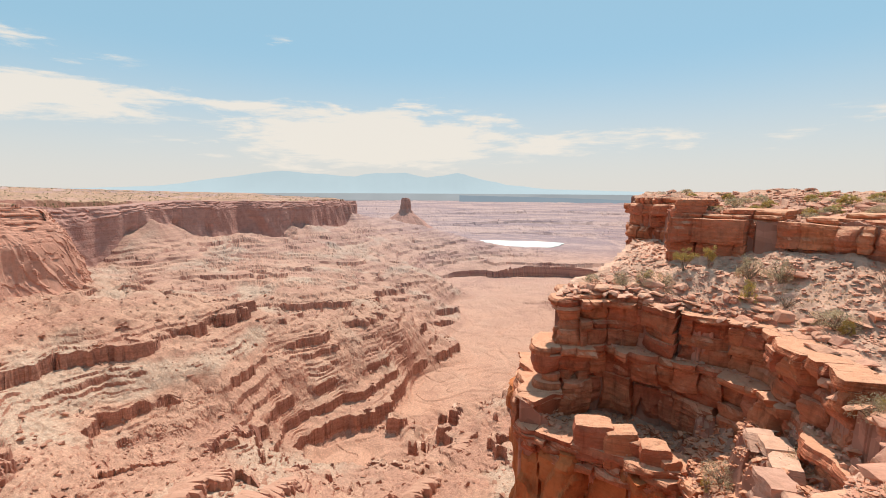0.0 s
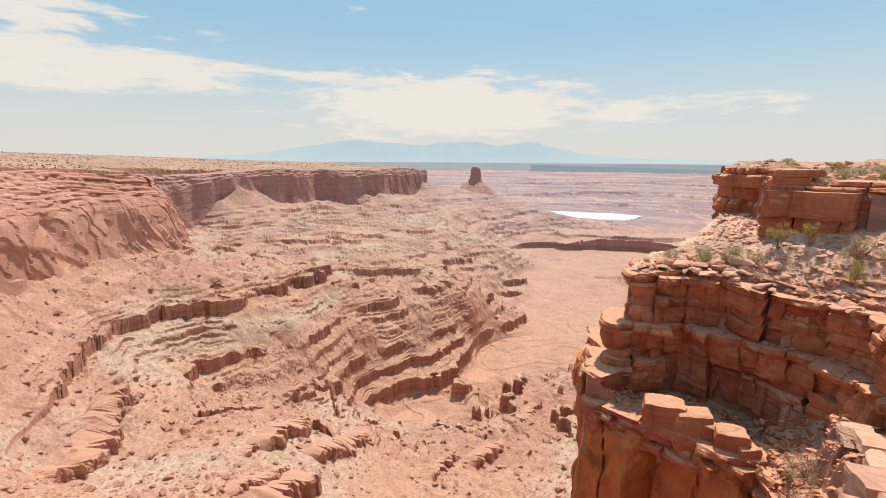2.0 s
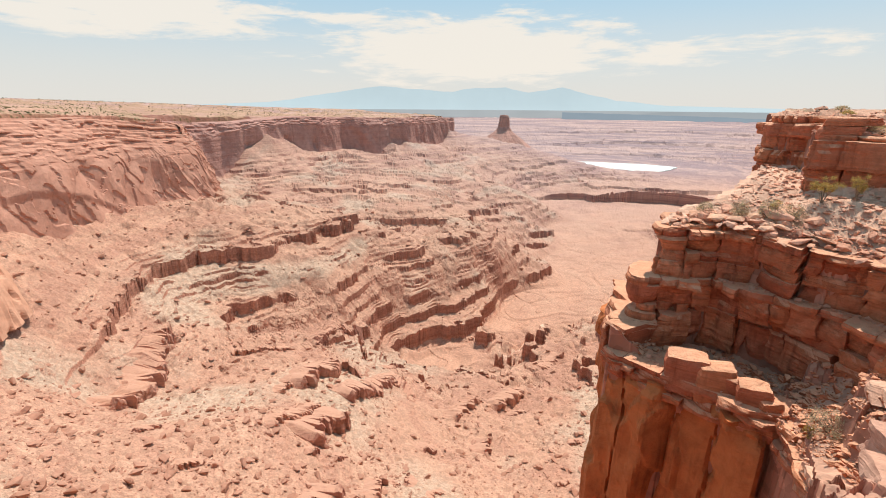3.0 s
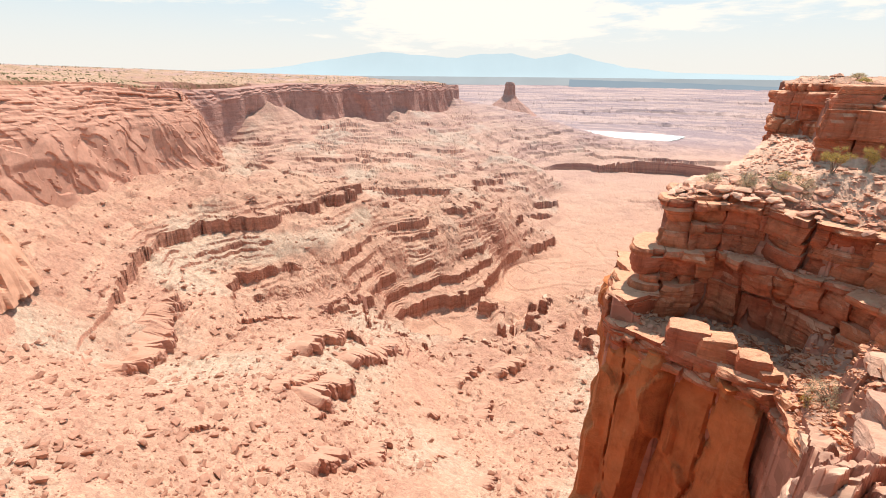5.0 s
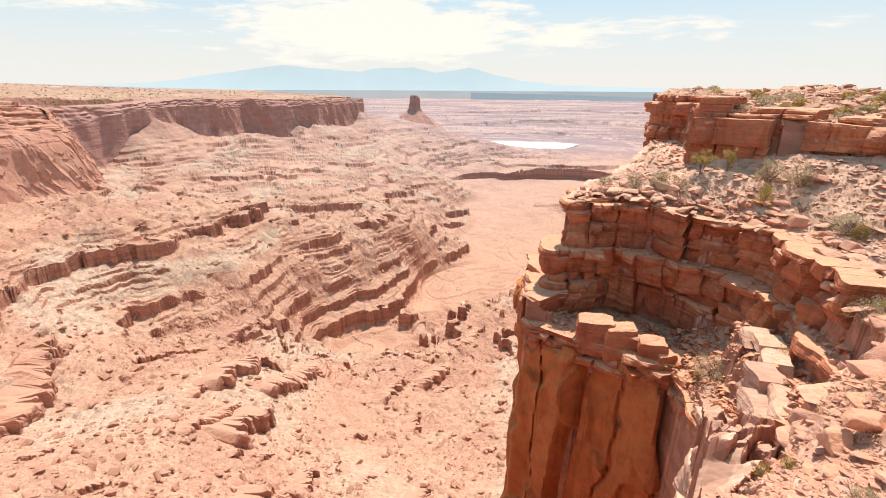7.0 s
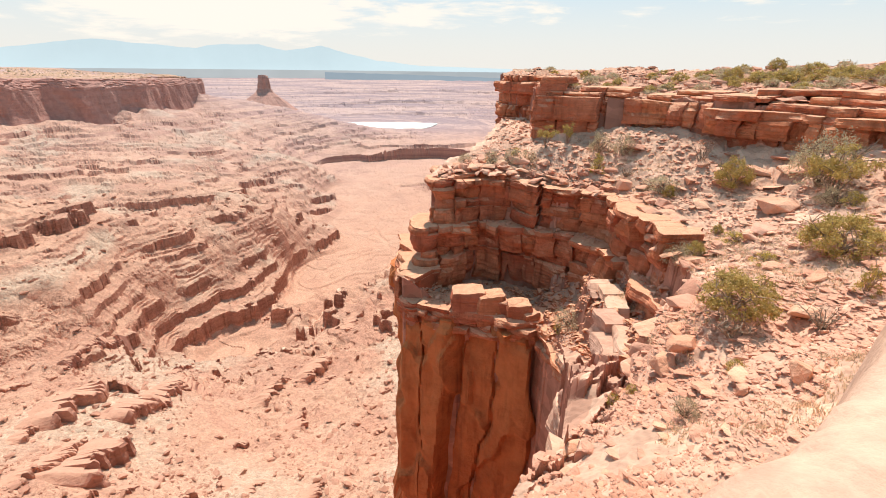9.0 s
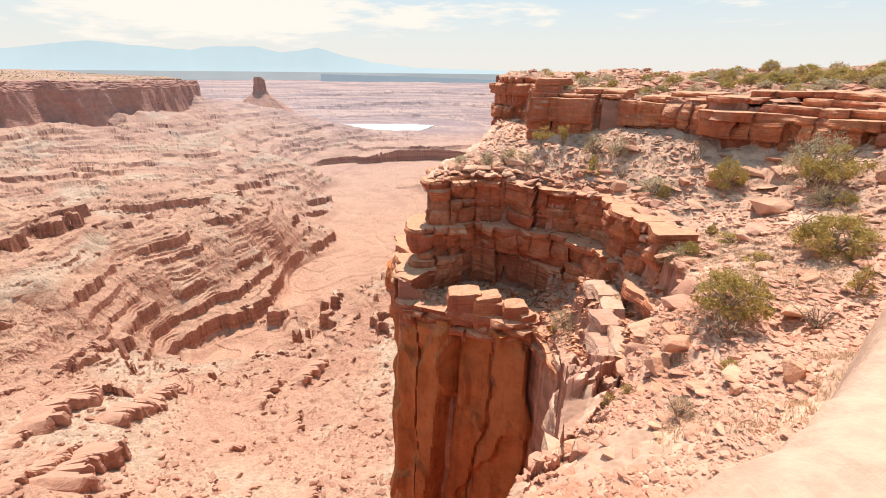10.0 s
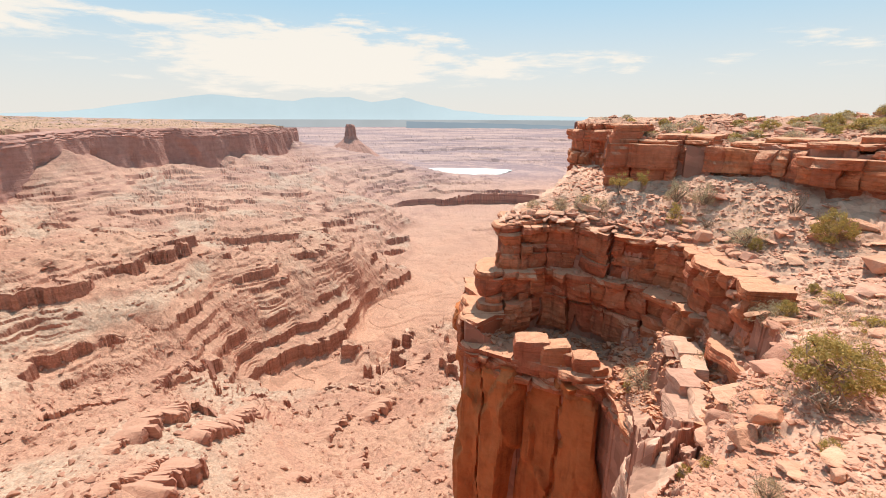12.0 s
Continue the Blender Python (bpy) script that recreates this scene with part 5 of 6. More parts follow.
def build_lower_cliff():
    line = [polar(a, r) for a, r in ((9.9, 34), (9.5, 26), (9.35, 23.2), (9.9, 22.5), (12, 22.5), (18.5, 21.6), (24, 21.2), (28.9, 20.7), (30.5, 21.6), (32, 20.5), (34, 18.2), (37, 16), (41, 13.5))]
    p, s = resample(line, 0.12)
    tang = np.gradient(p, axis=0)
    tang = np.stack([np.convolve(np.pad(tang[:, i], 8, mode="edge"), np.ones(9) / 9, "same")[8:-8] for i in (0, 1)], -1)
    tang /= np.linalg.norm(tang, axis=1)[:, None]
    out = np.stack([tang[:, 1], -tang[:, 0]], -1)
    z = np.concatenate([np.linspace(-12.6, -26, 110), np.linspace(-27, -90, 30)])[:, None]
    S = np.broadcast_to(s, (len(z), len(s)))
    Z = np.broadcast_to(z, S.shape)
    bearing = np.degrees(np.arctan2(p[:, 0], p[:, 1]))[None] + (Z + 13) * np.interp(np.degrees(np.arctan2(p[:, 0], p[:, 1])), [9, 13, 16, 20, 24, 28, 30, 34], [0, -0.03, -0.22, -0.28, -0.1, 0.05, 0, 0])[None] * sstep(-34, -22, Z) + 0.9 * fbm(Z / 5 + S * 0.2, S * 0.15, 3, 501)
    off = np.interp(bearing, [9.2, 9.6, 13.1, 13.3, 13.5, 17.3, 19.4, 19.8, 22.0, 23.6, 23.8, 24.0, 26, 28.4, 29.6, 31.6, 32.4, 34],
                    [-0.2, 0.0, 0.25, -0.35, 0.45, 0.7, -0.95, -0.35, 0.1, 0.25, -0.15, 0.3, 0.55, 0.45, -1.3, -1.7, 0.2, 0.5])
    off = off + 0.22 * fbm(S / 2.2, Z / 7, 4, 502) + 0.06 * fbm(S / 0.5, Z / 1.5, 3, 503)
    plates = 1.8 * fbm((S + 0.35 * Z) / 4.2, (Z - 0.3 * S) / 7.5, 3, 509)
    off = off + 0.42 * (np.floor(plates) + sstep(0.82, 1.0, plates - np.floor(plates)))
    off = off + 0.25 * np.abs(fbm(S / 3.0, Z / 9 + 0.1 * S, 3, 507)) - 0.012 * (Z + 12.6)
    off = off - 0.3 * sstep(-13.8, -12.6, Z) * (0.6 + vnoise(S / 0.8, Z / 0.25, 508))
    P = p[None] + out[None] * off[..., None]
    V = np.dstack([P, Z])
    top = np.stack([p[:, 0] - out[:, 0] * 3, p[:, 1] - out[:, 1] * 3, np.full(len(p), -12.4)], -1)[None]
    V = np.concatenate([top, V], 0)
    me = mesh_from("lower_cliff", V.reshape(-1, 3), grid_faces(len(V), len(p)), WINGATE)
    wall = tagged(new("lower_cliff", me), "sheer orange-red sandstone cliff split by tall fissures", "cliff")
    rng = random.Random(13)
    block_wall(wall, SHELF[2:], (-11.95, -12.3, -12.6, -12.95, -13.3), rng, (0.8, 1.9), (0.1, 0.3, 0.15, 0.25), CAPROCK, 661, 1.8, cell_jit=0.22)
    block_wall(wall, SHELF[:4], (-10.65, -11.0, -12.2), rng, (1.7, 2.4), (0.3, 0.4), CAPROCK, 671, 2.2)


def build_near_rim():
    rng = random.Random(21)
    rim = thing("broken_rim", "tumbled pale sandstone slabs along the broken rim", "rock ledge", (*polar(42, 13), -9))
    def zs(line):
        a, q = line[len(line) // 2]
        return float(terrace_base(np.array([a]), np.array([q]))[0])
    for n, (i, j) in enumerate(((0, 3), (2, 4), (3, 5), (4, 6), (5, 7))):
        line = NEARRIM[i:j]
        z = zs(line)
        block_wall(rim, line, (z, z - 0.35, z - 0.8, z - 1.5, z - 2.6, z - 4.5, z - 9), rng, (0.35, 0.9) if n > 1 else (0.6, 1.3), (-0.1, 0.15, 0.3, 0.45, 0.7, 0.9), CAPROCK if n < 2 else PALEROCK, 681 + 10 * n, 1.0, slant=0.35, cell_jit=0.35, top=terrace_top)
    for a, b in zip(NEARRIM[:-2], NEARRIM[1:-1]):
        z = zs([a, b])
        course(rim, [a, b], z + 0.15, z - 0.2, rng, (0.3, 0.9), 0.7, -0.2, 0.4, tilt=6, skip=0.6, meshes=ROCKS, z_jit=0.12)
    # leaning fins and broken steps below the rim
    block_wall(rim, [(35.3, 21.0), (36.2, 19.6), (38.0, 17.9), (40.2, 16.0), (41.2, 14.4)], (-9.1, -9.6, -10.4, -11.4, -13), rng, (0.5, 1.1), (0.0, 0.1, 0.1, 0.2), PALEROCK, 751, 0.9, slant=0.4, cell_jit=0.25)
    block_wall(rim, [(31.2, 21.4), (32.0, 19.6), (34.2, 17.8), (36.5, 16.0), (38.0, 13.8)], (-11.6, -12.2, -13.2, -15, -20), rng, (0.6, 1.3), (0.0, 0.15, 0.2, 0.2), PALEROCK, 761, 0.9, slant=0.3, cell_jit=0.25)
    for n in range(40):
        az = rng.uniform(36, 45.5)
        lo = float(near_rim(az))
        q = lo + rng.uniform(0.2, max(1.0, float(np.interp(az, [30, 36, 41, 46], [6.5, 7.0, 5.5, 2.0]))))
        z = float(terrace_base(np.array([az]), np.array([lo]))[0]) - 0.55 * (q - lo) - rng.uniform(0.2, 0.9)
        w = rng.uniform(0.2, 0.55)
        x, y = polar(az, q)
        piece("block", rng.choice(ROCKS), rim, pose(x, y, z, rng.gauss(0, 12), rng.gauss(8, 12), -az + 45 + rng.gauss(0, 30)) @ Matrix.Diagonal((w * 0.6, w * 1.6, w * rng.uniform(0.5, 1.2), 1)))
    for n in range(10):
        az = rng.uniform(34, 45.5)
        lo, hi = float(np.interp(az, [33, 40, 46], [11.5, 13.0, 16])), float(np.interp(az, [33, 40, 46], [19.5, 19.0, 16.8]))
        q = rng.uniform(lo, hi)
        z = float(np.interp(az, [33, 37, 41, 46], [-12.3, -11.4, -9.9, -7.6])) + 0.6 * (q - (lo + hi) / 2) / 4 + rng.gauss(0, 0.3)
        w = rng.uniform(0.3, 0.95)
        x, y = polar(az, q)
        piece("block", rng.choice(ROCKS), rim, pose(x, y, z, rng.gauss(0, 12), rng.gauss(8, 14), -az + 40 + rng.gauss(0, 30)) @ Matrix.Diagonal((w * 0.8, w * 1.5, w * rng.uniform(1.0, 2.0), 1)))


def build_gully():
    rng = random.Random(23)
    heap = thing("rock_spur", "jagged spur of leaning broken sandstone plates", "rock ledge", (*polar(44, 17), -8))
    for n in range(34):
        az = rng.uniform(39.5, 47.0)
        lo, hi = float(near_rim(az)) - 0.6, float(rim_line(az)) + 0.9
        q = rng.choice((lo, hi)) + rng.gauss(0, 0.45)
        z = float(terrace_base(np.array([az]), np.array([q]))[0]) - rng.uniform(-0.05, 0.5)
        w = rng.uniform(0.25, 0.75)
        x, y = polar(az, q)
        piece("block", ROCKS[n % len(ROCKS)], heap, pose(x, y, z, rng.gauss(0, 16), rng.gauss(14, 12), -az + 55 + rng.gauss(0, 25)) @ Matrix.Diagonal((w * 0.6, w * 1.3, w * rng.uniform(0.7, 1.5), 1)))


build_gully()
build_caprock()
build_terrace_cliff()
build_lower_cliff()
build_near_rim()


# ---- the slab underfoot ----
def slab_material():
    m = rock_material("slickrock", (0.68, 0.455, 0.335), (0.60, 0.375, 0.265), 0.35, bump=0.3)
    t = m.node_tree
    return m


SLICKROCK = slab_material()


def build_slab():
    """A flat rounded slab, its edge falling away along the line of its outline."""
    gx, gy = np.arange(-3.0, 15.0, 0.08), np.arange(-4.0, 9.0, 0.08)
    X, Y = np.meshgrid(gx, gy)
    edge = [polar(a, r) for a, r in ((-150, 4.5), (-100, 1.6), (-60, 1.25), (-20, 1.2), (5, 1.25), (13, 1.5), (17, 1.64), (22, 1.55), (27, 1.4), (37.6, 1.72), (51, 2.3), (60.6, 3.1), (62.9, 3.8), (63.9, 6.2), (65.5, 9), (69, 13), (72, 18))]
    d = -line_distance(X, Y, edge) + 0.06 * fbm(X * 1.5, Y * 1.5, 3, 705)
    z = -1.9 + 0.04 * fbm(X * 0.7, Y * 0.7, 4, 711) + 0.012 * fbm(X * 4, Y * 4, 3, 712)
    joint = np.abs(fbm(X * 0.5 + 3, Y * 0.5, 2, 713))
    z = z - 0.05 * np.exp(-(joint / 0.02) ** 2) - 0.05 * np.round(2 * sstep(-0.5, 0.9, fbm(X * 0.5, Y * 0.8, 2, 714)))
    z = z - 0.22 * np.clip(1 - d / 0.55, 0, 1) ** 2.5 - 2.6 * sstep(0.0, -0.35, d)
    keep = (d > -0.5)
    F = grid_faces(len(gy), len(gx))
    F = F[keep.ravel()[F].all(1)]
    me = mesh_from("slickrock_slab", np.stack([X, Y, z], -1).reshape(-1, 3), F, SLICKROCK, True)
    bm = bmesh.new()
    bm.from_mesh(me)
    bmesh.ops.delete(bm, geom=[v for v in bm.verts if not v.link_faces], context="VERTS")
    bm.to_mesh(me)
    bm.free()
    tagged(new("slickrock_slab", me), "smooth pale slickrock slab with a few fine cracks", "rock slab", kind="structure")


build_slab()


# ---- loose rocks ----
def on_terrace(az, r):
    x, y = polar(az, r)
    nose = np.interp(az, [14, 15, 18, 20, 22, 22.6, 22.7], [25.6, 26.4, 28.2, 30.2, 33.5, 37, 1e4])
    ok = (r > slab_edge(az) + 0.3) & (az > 16.8) & (r < nose - 0.9)
    ok &= (az >= 46) | (r < near_rim(az) - 0.2) | (r > rim_line(az) + 0.3)
    ok &= ~((az < 26) & (r < 15))
    return ok


def ground_z(az, r):
    return near_height(np.atleast_1d(np.asarray(az, float)), np.atleast_1d(np.asarray(r, float)))


def build_boulders():
    rng = random.Random(31)
    # bearing, distance, width, height, turn
    for az, r, w, h, turn in ((52.5, 22.6, 2.3, 0.75, 10), (52.0, 20.0, 1.3, 0.28, 30), (57.6, 13.4, 1.0, 0.4, 15), (58.5, 9.6, 0.55, 0.5, 50), (54.0, 9.2, 0.35, 0.25, 0), (44.0, 24.5, 0.9, 0.5, 40), (47.0, 24.4, 0.8, 0.5, 80),
                              (53, 25.4, 1.6, 0.8, 20), (54.5, 25.2, 1.4, 0.9, 70), (61, 22.8, 1.5, 0.6, 15), (40.5, 21.9, 1.3, 0.4, -30), (37.5, 24.6, 1.0, 0.7, 10), (17.6, 26.9, 0.9, 0.35, 0), (18.9, 27.2, 0.6, 0.3, 40),
                              (43.4, 13.9, 1.3, 0.35, 15), (46.5, 14.6, 1.6, 0.3, 25), (45.6, 11.0, 0.9, 0.6, 60), (47.4, 11.3, 1.0, 0.5, 10)):
        x, y = polar(az, r)
        z = ground_z(az, r)[0]
        ob = new("boulder", ROCKS[rng.randrange(len(ROCKS))])
        ob.matrix_basis = pose(x, y, z + 0.27 * h, rng.gauss(0, 4), rng.gauss(0, 4), turn) @ Matrix.Diagonal((w * 1.1, w * 0.8, h * 1.15, 1))
        tagged(ob, "flat-topped pale red sandstone boulder lying on the terrace", "boulder", "boulders on the terrace")
    n = 0
    while n < 185:
        az, r = rng.uniform(15.5, 66), 6 + 22 * rng.random() ** 0.7
        if not on_terrace(np.array([az]), np.array([r]))[0] or r > cap_line(az) + 0.3:
            continue
        z = ground_z(az, r)[0]
        if math.isnan(z):
            continue
        near = 1.0 + 0.6 * math.exp(-((r - float(rim_line(az))) / 2.5) ** 2) + 0.7 * math.exp(-((r - float(cap_line(az))) / 2) ** 2)
        w = min(1.0, 0.17 / (rng.random() + 0.08) ** 0.75) * near * (0.55 + r / 40)
        x, y = polar(az, r)
        ob = new("rock", ROCKS[n % len(ROCKS)])
        ob.matrix_basis = pose(x, y, z + 0.12 * w, rng.gauss(0, 14), rng.gauss(0, 14), rng.uniform(0, 360)) @ Matrix.Diagonal((w, w * rng.uniform(0.55, 0.9), w * rng.uniform(0.16, 0.4), 1))
        tagged(ob, "broken angular piece of pale red sandstone", "rock", "loose rocks on the terrace")
        n += 1


def build_flags():
    rng = random.Random(37)
    n = 0
    while n < 110:
        az, r = rng.uniform(24, 60), rng.uniform(2.4, 11)
        if r < float(slab_edge(az)) + 0.5 or not on_terrace(np.array([az]), np.array([r]))[0] or r > np.interp(az, [24, 46, 60], [12, 11, 7]):
            continue
        z = ground_z(az, r)[0]
        if math.isnan(z):
            continue
        w = rng.uniform(0.12, 0.5) * (0.6 + r / 14)
        x, y = polar(az, r)
        ob = new("rock", ROCKS[n % len(ROCKS)])
        ob.matrix_basis = pose(x, y, z + 0.02 * w, rng.gauss(0, 8), rng.gauss(0, 8), rng.uniform(0, 360)) @ Matrix.Diagonal((w, w * rng.uniform(0.5, 0.9), w * rng.uniform(0.15, 0.35), 1))
        tagged(ob, "flat broken plate of pale sandstone on the slope", "rock", "loose rocks on the terrace")
        n += 1


def scatter(name, meshes, spots, material, label, category):
    """Many small stones joined into one mesh. spots: x, y, z, size, turn, flatness."""
    V, F, base = [], [], 0
    data = []
    for me in meshes:
        co = np.zeros(len(me.vertices) * 3, np.float32)
        me.vertices.foreach_get("co", co)
        me.calc_loop_triangles()
        tri = np.zeros(len(me.loop_triangles) * 3, np.int32)
        me.loop_triangles.foreach_get("vertices", tri)
        data.append((co.reshape(-1, 3), tri.reshape(-1, 3)))
    for i, (x, y, z, w, turn, flat) in enumerate(spots):
        co, tri = data[i % len(data)]
        c, s = math.cos(turn), math.sin(turn)
        p = co * (w, w * 0.75, w * flat)
        V.append(np.stack([p[:, 0] * c - p[:, 1] * s + x, p[:, 0] * s + p[:, 1] * c + y, p[:, 2] + z], -1))
        F.append(tri + base)
        base += len(co)
    me = mesh_from(name, np.concatenate(V), np.concatenate(F), material)
    return tagged(new(name, me), label, category, kind="stuff")


def small_rock(seed):
    rng = random.Random(seed)
    bm = bmesh.new()
    for _ in range(9):
        p = Vector((rng.gauss(0, 1), rng.gauss(0, 1), rng.gauss(0, 1))).normalized() * 0.5
        bm.verts.new(p)
    hull = bmesh.ops.convex_hull(bm, input=bm.verts)
    bmesh.ops.recalc_face_normals(bm, faces=bm.faces)
    me = bpy.data.meshes.new("stone")
    bm.to_mesh(me)
    bm.free()
    return me


def build_stones():
    rs = np.random.RandomState(41)
    stones = [small_rock(800 + i) for i in range(8)]
    az, r = rs.uniform(15, 70, 42000), np.where(rs.rand(42000) < 0.45, rs.uniform(3, 15, 42000), 3 + 32 * rs.rand(42000) ** 0.8)
    ok = on_terrace(az, r) & (r < cap_line(az) + 0.5) & (fbm(*(np.array(polar(az, r)) * 0.35), 3, 811) > -0.8)
    az, r = az[ok], r[ok]
    z = near_height(az, r)
    w = np.minimum(0.055 / (rs.rand(len(az)) + 0.08) ** 0.75 * (0.55 + r / 22), 0.45)
    x, y = polar(az, r)
    keep = ~np.isnan(z)
    scatter("small_stones", stones, [(a, b, c + 0.1 * s, s, t, f) for a, b, c, s, t, f in zip(x[keep], y[keep], z[keep], w[keep], rs.uniform(0, 6.3, keep.sum()), rs.uniform(0.14, 0.4, keep.sum()))],
            BOULDER, "small broken sandstone stones strewn over the terrace", "stones")
    az, r = rs.uniform(13, 45, 12000), rs.uniform(14, 26, 12000)
    ok = (r > shelf_edge(az) + 0.4) & (r < rim_line(az) - 0.2)
    az, r = az[ok], r[ok]
    z = near_height(az, r)
    keep = ~np.isnan(z) & (z < -7.5)
    x, y = polar(az[keep], r[keep])
    w = np.minimum(0.07 / (rs.rand(len(x)) + 0.06) ** 0.8, 0.65)
    scatter("shelf_rubble", stones, [(a, b, c + 0.12 * s, s, t, f) for a, b, c, s, t, f in zip(x, y, z[keep], w, rs.uniform(0, 6.3, len(x)), rs.uniform(0.35, 0.8, len(x)))],
            CAPROCK, "dark broken rubble heaped on the lower shelf", "rubble")
    # stones lying on the steps of the cliff
    spots = []
    for line, z0, lo, hi, n in ((LOWRIM[4:], -8.32, 0.0, 0.4, 260), (RIMLINE[3:9], -5.7, -0.9, 0.0, 280), (SHELF[3:], -11.95, -1.2, 0.2, 300)):
        p, s = resample([polar(a, q) for a, q in line], 0.05)
        tang = np.gradient(p, axis=0)
        tang /= np.linalg.norm(tang, axis=1)[:, None]
        for _ in range(n):
            k, o, w = rs.randint(len(p)), rs.uniform(lo, hi), min(0.07 / (rs.rand() + 0.08) ** 0.8, 0.5)
            x0, y0 = p[k, 0] + tang[k, 1] * o, p[k, 1] - tang[k, 0] * o
            zz = z0 if z0 < -6 else float(terrace_top(x0, y0)) + 0.03
            spots.append((x0, y0, zz + 0.1 * w, w, rs.uniform(0, 6.3), rs.uniform(0.3, 0.7)))
    scatter("ledge_stones", stones, spots, BOULDER, "loose stones lying on the steps of the cliff", "stones")
    az, r = rs.uniform(23, 68, 7000), rs.uniform(25, 60, 7000)
    ok = (r > cap_line(az) + 1.2) & (fbm(*(np.array(polar(az, r)) * 0.2), 3, 831) > -0.2)
    az, r = az[ok], r[ok]
    z = near_height(az, r)
    x, y = polar(az, r)
    w = np.minimum(0.16 / (rs.rand(len(x)) + 0.06) ** 0.75, 1.6)
    scatter("caprock_slabs", stones, [(a, b, c + 0.1 * s, s, t, f) for a, b, c, s, t, f in zip(x, y, z, w, rs.uniform(0, 6.3, len(x)), rs.uniform(0.2, 0.5, len(x)))],
            BOULDER, "broken pale slabs strewn over the caprock", "stones")
    # talus blocks in the canyon
    az, r = rs.uniform(-68, 10, 70000), np.exp(rs.uniform(math.log(145), math.log(900), 70000))
    h, shale, scrub, pale = ground_height(az, r)
    x, y = polar(az, r)
    ok = (h < -100) & (h > -292) & (fbm(x / 40, y / 40, 3, 821) + 0.3 * (az < -35) > -0.55)
    x, y, h, r = x[ok][:34000], y[ok][:34000], h[ok][:34000], r[ok][:34000]
    w = np.minimum(0.26 / (rs.rand(len(x)) + 0.012) ** 0.75, 5.5) * (0.95 + r / 900)
    for height, plan in LEDGES:
        if plan[0][1] > 800:
            continue
        q, s = resample([polar(*g) for g in plan], 0.5)
        tang = np.gradient(q, axis=0)
        tang /= np.linalg.norm(tang, axis=1)[:, None]
        k = rs.randint(0, len(q), int(s[-1] * 0.45) + 6)
        o = height * np.where(rs.rand(len(k)) < 0.7, rs.uniform(0.1, 1.8, len(k)) ** 1.4, -rs.uniform(0.3, 1.3, len(k)))
        px, py = q[k, 0] + tang[k, 1] * o, q[k, 1] - tang[k, 0] * o
        pa, pr = np.degrees(np.arctan2(px, py)), np.hypot(px, py)
        x, y, r = np.concatenate([x, px]), np.concatenate([y, py]), np.concatenate([r, pr])
        h = np.concatenate([h, ground_height(pa, pr)[0]])
        w = np.concatenate([w, np.minimum(0.09 * height / (rs.rand(len(k)) + 0.1) ** 0.7, 0.4 * height) * (0.7 + pr / 900)])
    scatter("talus_blocks", stones, [(a, b, c + 0.12 * s, s, t, f) for a, b, c, s, t, f in zip(x, y, h, w, rs.uniform(0, 6.3, len(x)), rs.uniform(0.3, 0.7, len(x)))],
            TALUSROCK, "fallen sandstone blocks strewn over the talus", "talus blocks")


TALUSROCK = rock_material("talus_sandstone", (0.56, 0.31, 0.215), (0.45, 0.235, 0.155), 3.0, bump=0.3)
build_boulders()
build_flags()
build_stones()


def build_plateau_scrub():
    rs = np.random.RandomState(43)
    clumps = [small_rock(850 + i) for i in range(6)]
    az, r = rs.uniform(-66, -11, 16000), np.exp(rs.uniform(math.log(450), math.log(3200), 16000))
    x, y = polar(az, r)
    ok = (line_distance(x, y, RIM) > 45) & (fbm(x / 60, y / 60, 3, 861) > -0.25)
    az, r, x, y = az[ok][:2600], r[ok][:2600], x[ok][:2600], y[ok][:2600]
    z = ground_height(az, r)[0]
    w = rs.uniform(1.5, 4.0, len(x)) * (0.7 + r / 2500)
    scatter("plateau_scrub", clumps, [(a, b, c + 0.15 * s, s, t, 0.6) for a, b, c, s, t in zip(x, y, z, w, rs.uniform(0, 6.3, len(x)))], SCRUB, "low olive scrub dotted over the mesa top", "scrub")


SCRUB = plain_material("scrub_leaf", (0.20, 0.17, 0.085), 0.9, 0.5)
build_plateau_scrub()


# ---- plants ----
def tube(points, radii, sides=4):
    P, V, F = np.array(points, float), [], []
    for i, (p, rad) in enumerate(zip(P, radii)):
        d = P[min(i + 1, len(P) - 1)] - P[max(i - 1, 0)]
        d /= np.linalg.norm(d) + 1e-9
        a = np.cross(d, (0.3, 0.9, 0.1))
        a /= np.linalg.norm(a) + 1e-9
        b = np.cross(d, a)
        for k in range(sides):
            w = 2 * math.pi * k / sides
            V.append(p + rad * (math.cos(w) * a + math.sin(w) * b))
        if i:
            o = (i - 1) * sides
            F += [(o + k, o + (k + 1) % sides, o + sides + (k + 1) % sides, o + sides + k) for k in range(sides)]
    return np.array(V), np.array(F)


